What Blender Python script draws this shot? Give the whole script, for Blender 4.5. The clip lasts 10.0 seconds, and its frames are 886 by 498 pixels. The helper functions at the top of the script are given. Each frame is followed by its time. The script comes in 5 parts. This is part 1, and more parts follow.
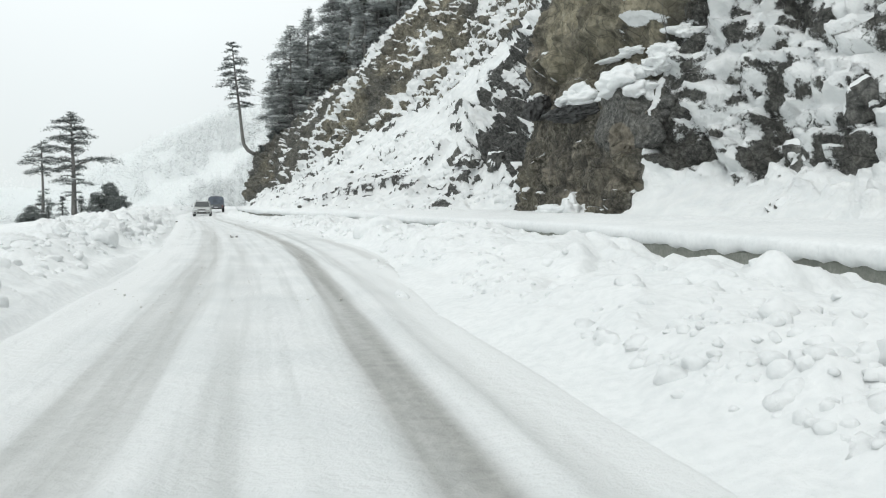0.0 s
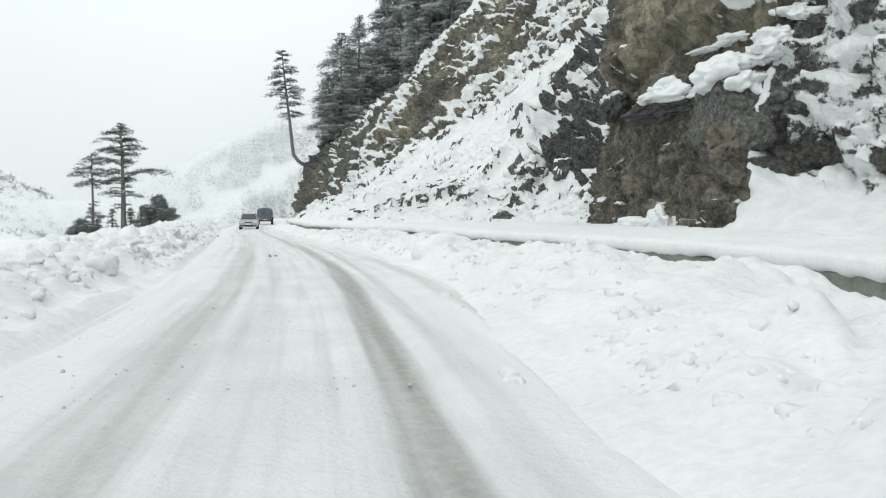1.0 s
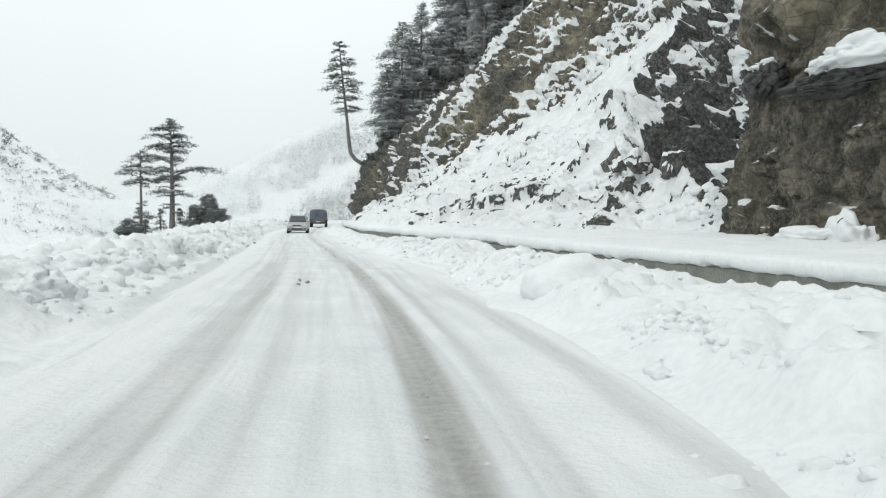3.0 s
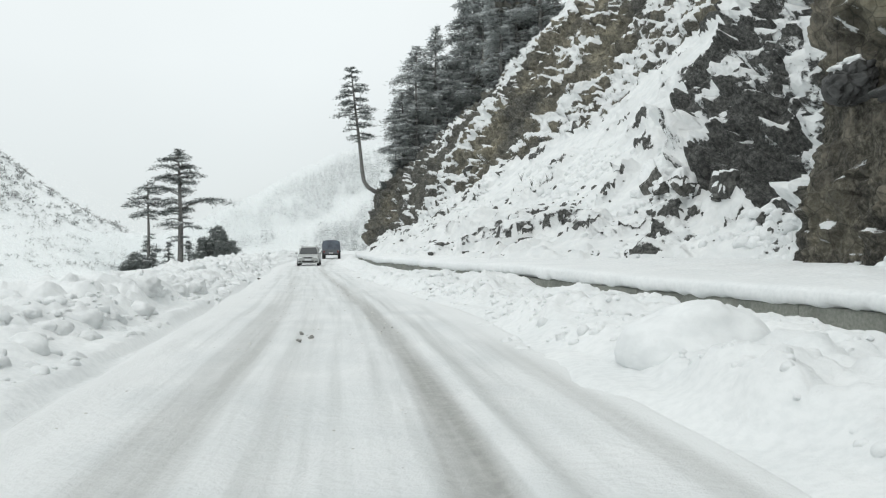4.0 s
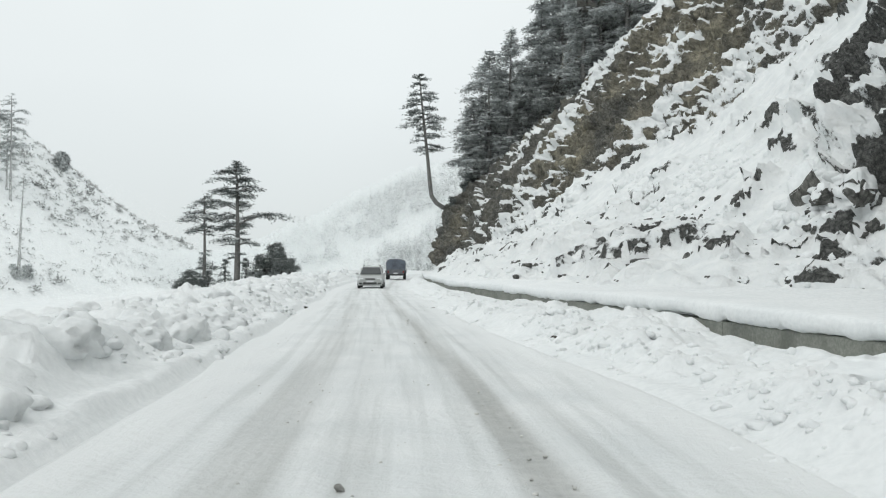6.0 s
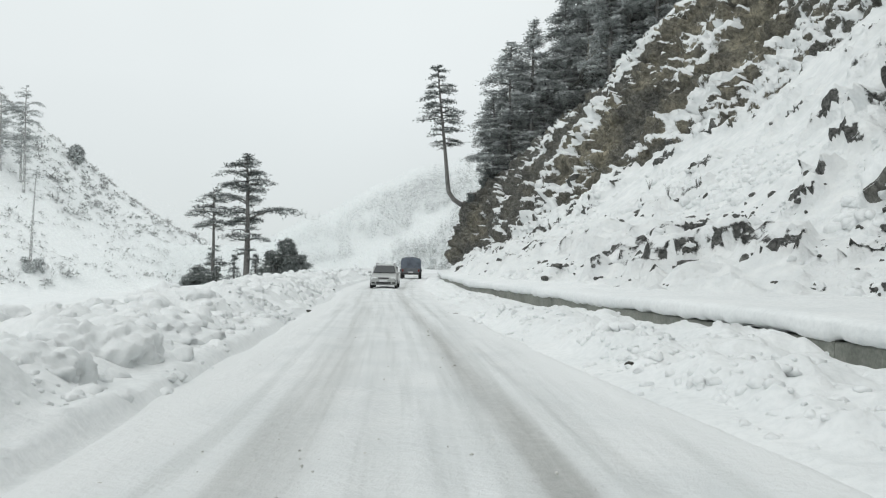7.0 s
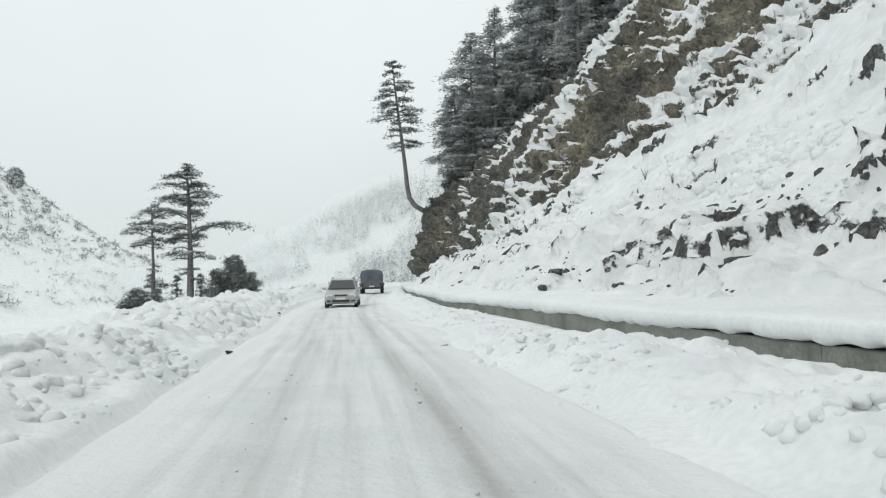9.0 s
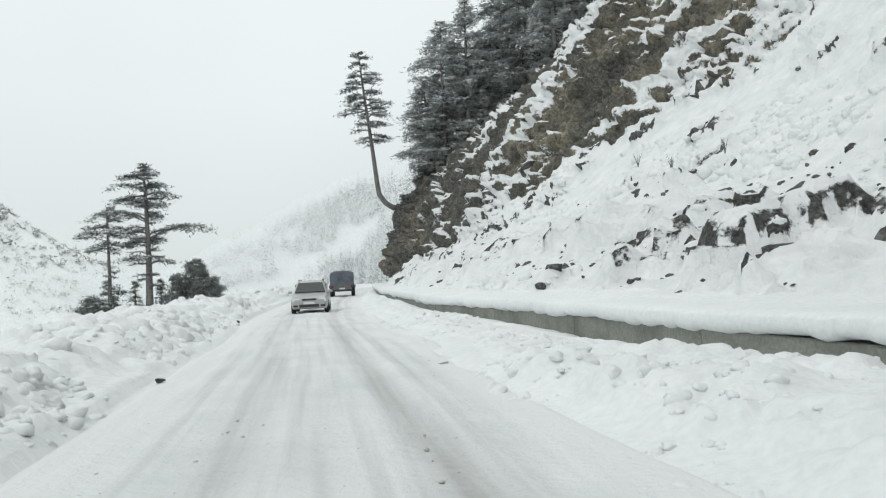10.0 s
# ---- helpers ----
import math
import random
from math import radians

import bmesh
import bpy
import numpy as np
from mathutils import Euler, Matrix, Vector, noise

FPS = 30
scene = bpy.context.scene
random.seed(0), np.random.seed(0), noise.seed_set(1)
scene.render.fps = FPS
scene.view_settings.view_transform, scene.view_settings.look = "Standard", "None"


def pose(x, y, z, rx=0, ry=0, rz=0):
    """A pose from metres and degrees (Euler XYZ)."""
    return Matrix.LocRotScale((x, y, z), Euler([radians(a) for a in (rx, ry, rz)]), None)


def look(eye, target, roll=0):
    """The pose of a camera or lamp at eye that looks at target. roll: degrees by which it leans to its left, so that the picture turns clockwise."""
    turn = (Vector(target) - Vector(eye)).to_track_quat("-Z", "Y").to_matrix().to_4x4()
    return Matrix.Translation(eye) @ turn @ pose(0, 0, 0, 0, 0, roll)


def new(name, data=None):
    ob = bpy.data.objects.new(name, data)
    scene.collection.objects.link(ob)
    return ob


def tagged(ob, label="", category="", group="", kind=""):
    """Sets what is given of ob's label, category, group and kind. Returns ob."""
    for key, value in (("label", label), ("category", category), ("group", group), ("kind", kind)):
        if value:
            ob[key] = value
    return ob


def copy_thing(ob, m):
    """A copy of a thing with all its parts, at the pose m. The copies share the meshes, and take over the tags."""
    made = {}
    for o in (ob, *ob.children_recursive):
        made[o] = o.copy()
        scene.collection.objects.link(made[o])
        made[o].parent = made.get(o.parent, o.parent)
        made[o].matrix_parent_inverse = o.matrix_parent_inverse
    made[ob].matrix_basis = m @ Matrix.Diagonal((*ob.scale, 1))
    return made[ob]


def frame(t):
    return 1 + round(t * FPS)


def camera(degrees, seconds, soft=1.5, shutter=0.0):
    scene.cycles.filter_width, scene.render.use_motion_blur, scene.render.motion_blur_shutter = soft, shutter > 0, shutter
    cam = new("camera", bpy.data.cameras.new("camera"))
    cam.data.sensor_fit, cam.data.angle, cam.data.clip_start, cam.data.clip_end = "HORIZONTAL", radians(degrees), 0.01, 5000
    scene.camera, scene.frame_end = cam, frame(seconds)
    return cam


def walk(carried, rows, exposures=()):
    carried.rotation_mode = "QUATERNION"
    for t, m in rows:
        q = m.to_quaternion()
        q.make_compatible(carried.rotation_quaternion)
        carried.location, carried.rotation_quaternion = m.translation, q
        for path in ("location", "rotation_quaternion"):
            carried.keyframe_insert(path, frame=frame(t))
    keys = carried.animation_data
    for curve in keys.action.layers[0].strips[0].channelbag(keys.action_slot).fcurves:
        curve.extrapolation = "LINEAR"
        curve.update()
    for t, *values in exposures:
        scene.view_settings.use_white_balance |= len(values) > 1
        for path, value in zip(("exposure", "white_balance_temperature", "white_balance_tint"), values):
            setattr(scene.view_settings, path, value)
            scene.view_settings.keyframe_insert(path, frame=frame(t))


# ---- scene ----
cam = camera(54.2, 10.0, soft=1.15)
METRES, EYE, TILT, LEAN, TURN = 46.0, 1.35, -3.1, 0.0, 0.0
ROWS = [
    (0.0, 0.0, 0.0, 0.0, -0.0, 0.0, 0.0),
    (0.5, -0.0076, 0.0551, 0.0032, 1.12, 0.35, 0.2),
    (1.0, -0.0161, 0.1082, 0.0074, 3.33, 0.71, 0.03),
    (1.5, -0.0246, 0.1599, 0.0109, 5.5, 1.28, -0.58),
    (2.0, -0.0344, 0.2126, 0.0148, 6.24, 1.22, -0.43),
    (2.5, -0.0447, 0.265, 0.018, 6.95, 0.73, -0.79),
    (4.0, -0.0803, 0.4159, 0.0273, 8.05, 2.74, 0.09),
    (4.5, -0.0941, 0.4651, 0.0303, 8.99, 4.24, 0.45),
    (5.0, -0.109, 0.5143, 0.0331, 9.75, 3.97, 0.39),
    (5.5, -0.123, 0.5619, 0.0362, 11.57, 3.99, -0.24),
    (7.0, -0.1639, 0.6986, 0.0433, 13.05, 3.96, -1.67),
    (7.5, -0.1773, 0.742, 0.0455, 14.64, 2.83, -2.04),
    (8.0, -0.1904, 0.7858, 0.0481, 14.46, 3.65, -1.93),
    (8.5, -0.2031, 0.8308, 0.05, 12.82, 4.57, -0.78),
    (9.0, -0.2162, 0.8762, 0.0523, 10.46, 4.72, 0.85),
    (9.5, -0.2297, 0.9211, 0.0545, 9.1, 4.69, 1.95),
    (10.0, -0.2434, 0.9667, 0.0564, 8.48, 4.68, 2.21),
]
walk(cam, [(t, pose(0, 0, EYE, TILT, LEAN, TURN) @ pose(METRES * x, METRES * y, METRES * z, 90 + pitch, roll, yaw)) for t, x, y, z, yaw, pitch, roll in ROWS],
     [(0.0, 0.2), (2.5, 0.2), (4.0, 0.1), (5.5, 0.06), (7.0, 0.0), (10.0, 0.03)])

# ---- light ----
world = bpy.data.worlds.new("overcast_world")
scene.world = world
world.use_nodes = True
wn, wl = world.node_tree.nodes, world.node_tree.links
wn.clear()
sky = wn.new("ShaderNodeTexSky")
sky.sky_type, sky.sun_disc = "NISHITA", False
sky.sun_elevation, sky.sun_rotation = radians(50), radians(200)
coord = wn.new("ShaderNodeTexCoord")
split = wn.new("ShaderNodeSeparateXYZ")
ramp = wn.new("ShaderNodeValToRGB")
ramp.color_ramp.elements[0].position, ramp.color_ramp.elements[0].color = 0.0, (0.67, 0.72, 0.725, 1)
ramp.color_ramp.elements[1].position, ramp.color_ramp.elements[1].color = 1.0, (1.08, 1.13, 1.125, 1)
middle = ramp.color_ramp.elements.new(0.2)
middle.color = (0.82, 0.87, 0.875, 1)
middle = ramp.color_ramp.elements.new(0.4)
middle.color = (0.88, 0.93, 0.93, 1)
cloud = wn.new("ShaderNodeTexNoise")
cloud.inputs["Scale"].default_value, cloud.inputs["Detail"].default_value = 2.5, 3.0
cloud_range = wn.new("ShaderNodeMapRange")
cloud_range.inputs["To Min"].default_value, cloud_range.inputs["To Max"].default_value = 0.93, 1.07
cloud_mul = wn.new("ShaderNodeMix")
cloud_mul.data_type, cloud_mul.blend_type = "RGBA", "MULTIPLY"
cloud_mul.inputs["Factor"].default_value = 1.0
sky_gain = wn.new("ShaderNodeMix")
sky_gain.data_type, sky_gain.blend_type = "RGBA", "MULTIPLY"
sky_gain.inputs["Factor"].default_value = 1.0
sky_gain.inputs[7].default_value = (0.1, 0.1, 0.1, 1)
veil = wn.new("ShaderNodeMix")
veil.data_type = "RGBA"
veil.inputs["Factor"].default_value = 0.96
back = wn.new("ShaderNodeBackground")
back.inputs["Strength"].default_value = 1.0
wout = wn.new("ShaderNodeOutputWorld")
wl.new(coord.outputs["Generated"], split.inputs[0])
wl.new(split.outputs["Z"], ramp.inputs["Fac"])
wl.new(coord.outputs["Generated"], cloud.inputs["Vector"])
wl.new(cloud.outputs["Fac"], cloud_range.inputs["Value"])
wl.new(ramp.outputs["Color"], cloud_mul.inputs[6])
wl.new(cloud_range.outputs["Result"], cloud_mul.inputs[7])
wl.new(sky.outputs["Color"], sky_gain.inputs[6])
wl.new(sky_gain.outputs[2], veil.inputs[6])
wl.new(cloud_mul.outputs[2], veil.inputs[7])
wl.new(veil.outputs[2], back.inputs["Color"])
wl.new(back.outputs[0], wout.inputs["Surface"])

sun = new("sun", bpy.data.lights.new("sun", "SUN"))
sun.data.energy, sun.data.angle, sun.data.color = 0.5, radians(30), (1.0, 0.97, 0.94)
sun.matrix_world = look((-20, -40, 80), (0, 40, 0))


# ---- numbers and noise ----
def lattice(i, j, k, seed):
    h = (i * 374761393 + j * 668265263 + k * 2147483647 + seed * 974634777) & 0xFFFFFFFF
    h = ((h ^ (h >> 13)) * 1274126177) & 0xFFFFFFFF
    h = ((h ^ (h >> 16)) * 2246822519) & 0xFFFFFFFF
    return ((h ^ (h >> 15)) & 0xFFFFFF) / float(0xFFFFFF)


def value_noise(p, seed=0):
    """Smooth noise from -1 to 1 for rows of points."""
    b = np.floor(p).astype(np.int64)
    f = p - b
    f = f * f * f * (f * (f * 6 - 15) + 10)
    total = np.zeros(len(p))
    for dx in (0, 1):
        wx = f[:, 0] if dx else 1 - f[:, 0]
        for dy in (0, 1):
            wy = f[:, 1] if dy else 1 - f[:, 1]
            for dz in (0, 1):
                wz = f[:, 2] if dz else 1 - f[:, 2]
                total += wx * wy * wz * lattice(b[:, 0] + dx, b[:, 1] + dy, b[:, 2] + dz, seed)
    return total * 2 - 1


def fbm(p, scale, octaves=4, seed=0, gain=0.5):
    q, amp, total, norm = p / scale, 1.0, np.zeros(len(p)), 0.0
    for o in range(octaves):
        total += amp * value_noise(q + o * 17.3, seed + o)
        norm += amp
        q, amp = q * 2.03, amp * gain
    return total / norm


def cells(p, scale, seed=0, level=False):
    """Distance to the nearest and second nearest feature point and a random number for the nearest."""
    q = p / scale
    b = np.floor(q).astype(np.int64)
    d1, d2, tag = np.full(len(p), 9.0), np.full(len(p), 9.0), np.zeros(len(p))
    for dx in (-1, 0, 1):
        for dy in (-1, 0, 1):
            for dz in ((0,) if level else (-1, 0, 1)):
                c = [b[:, 0] + dx, b[:, 1] + dy, b[:, 2] + dz]
                pt = np.stack([c[n] + lattice(*c, seed + n) for n in range(3)], 1)
                d = np.linalg.norm((pt - q)[:, :2 if level else 3], axis=1)
                r = lattice(*c, seed + 7)
                near = d < d1
                d2 = np.where(near, d1, np.minimum(d2, d))
                tag = np.where(near, r, tag)
                d1 = np.where(near, d, d1)
    return d1, d2, tag


def step(a, b, x):
    t = np.clip((x - a) / (b - a), 0, 1)
    return t * t * (3 - 2 * t)


def smooth_line(xs, ys, at, soft=3.0):
    """A rounded line through the given places."""
    total = np.zeros(len(at))
    for o, w in ((-1, 0.15), (-0.5, 0.22), (0, 0.26), (0.5, 0.22), (1, 0.15)):
        total += w * np.interp(at + o * soft, xs, ys)
    return total


ROAD_Y = [-400, -60, -20, 0, 20, 40, 60, 80, 100, 120, 140, 160, 200, 400]
ROAD_X = [80, 10, 3.4, 0, -4.3, -9.6, -15.6, -22.0, -27.2, -32.0, -36.5, -38.5, -38, -20]
WALL_Y = [-60, -10, 14, 21, 29, 35.5, 42, 51.5, 60, 70, 79, 90, 105, 120, 132, 140]
WALL_X = [22, 11.5, 7.2, 5.6, 4.0, 1.5, -1.4, -5.2, -8.5, -12.3, -16.6, -19.8, -24.4, -28.2, -31.2, -33.2]


def road_x(y):
    return smooth_line(ROAD_Y, ROAD_X, np.asarray(y, float), 5.0)


def wall_x(y):
    return smooth_line(WALL_Y, WALL_X, np.asarray(y, float), 1.5)


def edge_right(y):
    """How far the road's ploughed surface reaches towards the wall."""
    return smooth_line([-60, 11, 18, 23, 38, 46, 55, 65, 90], [2.6, 2.6, 3.2, 3.7, 3.8, 3.1, 2.7, 2.9, 2.7], np.asarray(y, float), 2.0)


def edge_left(y):
    return smooth_line([-60, 12, 26, 32, 40, 58, 66], [2.6, 2.6, 2.63, 2.9, 3.0, 3.0, 2.75], np.asarray(y, float), 2.0)


# ---- materials ----
def material(name, rough=0.9):
    m = bpy.data.materials.new(name)
    m.use_nodes = True
    nt = m.node_tree
    b = nt.nodes["Principled BSDF"]
    b.inputs["Roughness"].default_value = rough
    return m, nt, b


def tex(nt, scale, detail=4, rough=0.55, kind="Noise", object_space=True):
    c = nt.nodes.new("ShaderNodeTexCoord")
    n = nt.nodes.new("ShaderNodeTex" + kind)
    n.inputs["Scale"].default_value = scale
    if kind == "Noise":
        n.inputs["Detail"].default_value, n.inputs["Roughness"].default_value = detail, rough
    nt.links.new(c.outputs["Object" if object_space else "Generated"], n.inputs["Vector"])
    return n


def ramp_of(nt, source, stops):
    r = nt.nodes.new("ShaderNodeValToRGB")
    e = r.color_ramp.elements
    while len(e) < len(stops):
        e.new(0.5)
    for i, (pos, col) in enumerate(stops):
        e[i].position, e[i].color = pos, (*col, 1) if len(col) == 3 else col
    nt.links.new(source, r.inputs["Fac"])
    return r


def mixed(nt, factor, a, b, blend="MIX"):
    m = nt.nodes.new("ShaderNodeMix")
    m.data_type, m.blend_type = "RGBA", blend
    for socket, v in ((m.inputs[0], factor), (m.inputs[6], a), (m.inputs[7], b)):
        if isinstance(v, (int, float)):
            socket.default_value = v
        elif isinstance(v, tuple):
            socket.default_value = (*v, 1)
        else:
            nt.links.new(v, socket)
    return m.outputs[2]


def bumped(nt, bsdf, height, strength, distance):
    b = nt.nodes.new("ShaderNodeBump")
    b.inputs["Strength"].default_value, b.inputs["Distance"].default_value = strength, distance
    nt.links.new(height, b.inputs["Height"])
    nt.links.new(b.outputs["Normal"], bsdf.inputs["Normal"])


def simple(name, col, rough=0.7, metal=0.0, vary=0.12, scale=6.0, bump=0.0, coat=0.0):
    """A surface of one colour with a little uneven wear."""
    m, nt, b = material(name, rough)
    n = tex(nt, scale)
    lo, hi = tuple(c * (1 - vary) for c in col), tuple(min(1, c * (1 + vary)) for c in col)
    nt.links.new(ramp_of(nt, n.outputs["Fac"], [(0.3, lo), (0.7, hi)]).outputs["Color"], b.inputs["Base Color"])
    b.inputs["Metallic"].default_value, b.inputs["Coat Weight"].default_value = metal, coat
    if bump:
        bumped(nt, b, tex(nt, scale * 6).outputs["Fac"], 0.6, bump)
    return m


def snow_material():
    m, nt, b = material("snow", 0.85)
    large, fine = tex(nt, 0.5, 5), tex(nt, 9.0, 4)
    col = mixed(nt, 0.35, ramp_of(nt, large.outputs["Fac"], [(0.3, (0.70, 0.725, 0.73)), (0.7, (0.80, 0.815, 0.815))]).outputs["Color"],
                ramp_of(nt, fine.outputs["Fac"], [(0.3, (0.62, 0.645, 0.65)), (0.6, (0.82, 0.835, 0.835))]).outputs["Color"])
    nt.links.new(col, b.inputs["Base Color"])
    bumped(nt, b, tex(nt, 4.5, 8, 0.7).outputs["Fac"], 0.6, 0.075)
    return m


def rock_colours(nt, brown, pale=0.0):
    """Colour and relief height of broken rock: grey, or brown with set-in stones."""
    grain, patch, strata, fleck = tex(nt, 5.0, 10, 0.75), tex(nt, 0.35, 5), tex(nt, 1.4, 8, 0.7), tex(nt, 16.0, 4, 0.7)
    stones = tex(nt, 1.9, kind="Voronoi")
    cracks = tex(nt, 1.1, kind="Voronoi")
    cracks.feature = "DISTANCE_TO_EDGE"
    dark = ramp_of(nt, grain.outputs["Fac"], [(0.36, (0.032, 0.034, 0.033)), (0.5, (0.104, 0.107, 0.101)), (0.64, (0.238, 0.24, 0.226))]).outputs["Color"]
    warm = ramp_of(nt, grain.outputs["Fac"], [(0.36, (0.022, 0.021, 0.017)), (0.5, (0.088, 0.083, 0.066)), (0.66, (0.24, 0.222, 0.188))]).outputs["Color"]
    tan = ramp_of(nt, strata.outputs["Fac"], [(0.40, (0.055, 0.052, 0.042)), (0.62, (0.25, 0.226, 0.184))]).outputs["Color"]
    warm = mixed(nt, ramp_of(nt, patch.outputs["Fac"], [(0.47, (0, 0, 0)), (0.56, (0.8, 0.8, 0.8))]).outputs["Color"], warm, tan)
    set_in = ramp_of(nt, stones.outputs["Distance"], [(0.10, (0.55, 0.55, 0.55)), (0.24, (0, 0, 0))]).outputs["Color"]
    warm = mixed(nt, set_in, warm, (0.15, 0.142, 0.122))
    bleached = ramp_of(nt, strata.outputs["Fac"], [(0.36, (0.12, 0.112, 0.084)), (0.5, (0.23, 0.212, 0.158)), (0.66, (0.36, 0.332, 0.258))]).outputs["Color"]
    pebbles = tex(nt, 4.5, kind="Voronoi")
    warm = mixed(nt, ramp_of(nt, pebbles.outputs["Distance"], [(0.12, (0.6, 0.6, 0.6)), (0.3, (0, 0, 0))]).outputs["Color"], warm, (0.17, 0.163, 0.145))
    warm = mixed(nt, pale, warm, bleached)
    stain = tex(nt, 0.55, 6, 0.65)
    warm = mixed(nt, 1.0, warm, ramp_of(nt, stain.outputs["Fac"], [(0.38, (0.72, 0.72, 0.71)), (0.5, (1.25, 1.25, 1.22)), (0.62, (1.85, 1.82, 1.74))]).outputs["Color"], "MULTIPLY")
    both = mixed(nt, brown, dark, warm)
    both = mixed(nt, ramp_of(nt, cracks.outputs["Distance"], [(0.0, (0.5, 0.5, 0.5)), (0.035, (0, 0, 0))]).outputs["Color"], both, (0.02, 0.02, 0.02))
    both = mixed(nt, ramp_of(nt, fleck.outputs["Fac"], [(0.6, (0, 0, 0)), (0.72, (0.35, 0.35, 0.35))]).outputs["Color"], both, (0.24, 0.235, 0.22))
    height = nt.nodes.new("ShaderNodeMath")
    height.operation = "MULTIPLY_ADD"
    height.inputs[1].default_value = -0.7
    nt.links.new(stones.outputs["Distance"], height.inputs[0])
    nt.links.new(grain.outputs["Fac"], height.inputs[2])
    return both, height.outputs[0]


def cliff_material():
    """Rock with snow lying where the mesh carries it."""
    m, nt, b = material("cliff_rock_and_snow", 0.9)
    snow_at = nt.nodes.new("ShaderNodeAttribute")
    snow_at.attribute_name = "snow"
    brown_at = nt.nodes.new("ShaderNodeAttribute")
    brown_at.attribute_name = "brown"
    pale_at = nt.nodes.new("ShaderNodeAttribute")
    pale_at.attribute_name = "pale"
    rock, grain = rock_colours(nt, brown_at.outputs["Fac"], pale_at.outputs["Fac"])
    ragged = tex(nt, 2.8, 10, 0.75)
    add = nt.nodes.new("ShaderNodeMath")
    add.operation = "MULTIPLY_ADD"
    add.inputs[1].default_value, add.inputs[2].default_value = 1.05, -0.525
    nt.links.new(ragged.outputs["Fac"], add.inputs[0])
    total = nt.nodes.new("ShaderNodeMath")
    nt.links.new(snow_at.outputs["Fac"], total.inputs[0])
    nt.links.new(add.outputs[0], total.inputs[1])
    mask = ramp_of(nt, total.outputs[0], [(0.47, (0, 0, 0)), (0.55, (1, 1, 1))])
    white = ramp_of(nt, tex(nt, 1.2, 6).outputs["Fac"], [(0.3, (0.71, 0.735, 0.74)), (0.7, (0.83, 0.845, 0.84))]).outputs["Color"]
    nt.links.new(mixed(nt, mask.outputs["Color"], rock, white), b.inputs["Base Color"])
    relief = nt.nodes.new("ShaderNodeMix")
    relief.data_type = "FLOAT"
    soft = tex(nt, 3.0, 7, 0.62)
    nt.links.new(mask.outputs["Color"], relief.inputs[0])
    nt.links.new(grain, relief.inputs[2])
    gentle = nt.nodes.new("ShaderNodeMath")
    gentle.operation = "MULTIPLY"
    gentle.inputs[1].default_value = 0.6
    nt.links.new(soft.outputs["Fac"], gentle.inputs[0])
    nt.links.new(gentle.outputs[0], relief.inputs[3])
    bumped(nt, b, relief.outputs[0], 1.0, 0.3)
    return m


def rock_material(name, brown):
    m, nt, b = material(name, 0.88)
    col, grain = rock_colours(nt, brown)
    nt.links.new(col, b.inputs["Base Color"])
    bumped(nt, b, grain, 0.9, 0.2)
    return m


def road_material():
    """Packed snow, greyer and wetter in the wheel tracks."""
    m, nt, b = material("packed_snow", 0.6)
    rut = nt.nodes.new("ShaderNodeAttribute")
    rut.attribute_name = "rut"
    streak_map = nt.nodes.new("ShaderNodeMapping")
    c = nt.nodes.new("ShaderNodeAttribute")
    c.attribute_name = "along"
    streak_map.inputs["Scale"].default_value = (4.5, 0.11, 1)
    nt.links.new(c.outputs["Vector"], streak_map.inputs["Vector"])
    streak = nt.nodes.new("ShaderNodeTexNoise")
    streak.inputs["Scale"].default_value, streak.inputs["Detail"].default_value = 1.0, 6
    nt.links.new(streak_map.outputs["Vector"], streak.inputs["Vector"])
    patch, fine = tex(nt, 0.6, 5), tex(nt, 7.0, 6, 0.7)
    clean = ramp_of(nt, patch.outputs["Fac"], [(0.3, (0.635, 0.66, 0.665)), (0.7, (0.755, 0.77, 0.77))]).outputs["Color"]
    clean = mixed(nt, ramp_of(nt, streak.outputs["Fac"], [(0.47, (0, 0, 0)), (0.66, (0.5, 0.5, 0.5))]).outputs["Color"], clean, (0.50, 0.522, 0.515))
    verge = nt.nodes.new("ShaderNodeAttribute")
    verge.attribute_name = "verge"
    clean = mixed(nt, verge.outputs["Fac"], clean, (0.735, 0.752, 0.752))
    dirty = ramp_of(nt, fine.outputs["Fac"], [(0.3, (0.22, 0.222, 0.21)), (0.7, (0.38, 0.382, 0.36))]).outputs["Color"]
    amount = nt.nodes.new("ShaderNodeMath")
    amount.operation = "MULTIPLY"
    nt.links.new(rut.outputs["Fac"], amount.inputs[0])
    nt.links.new(ramp_of(nt, streak.outputs["Fac"], [(0.3, (0.6, 0.6, 0.6)), (0.6, (1, 1, 1))]).outputs["Color"], amount.inputs[1])
    col = mixed(nt, amount.outputs[0], clean, dirty)
    crumbs = ramp_of(nt, tex(nt, 3.0, 8, 0.8).outputs["Fac"], [(0.68, (0, 0, 0)), (0.76, (0.4, 0.4, 0.4))]).outputs["Color"]
    nt.links.new(mixed(nt, crumbs, col, (0.42, 0.40, 0.36)), b.inputs["Base Color"])
    bumped(nt, b, fine.outputs["Fac"], 0.7, 0.06)
    return m


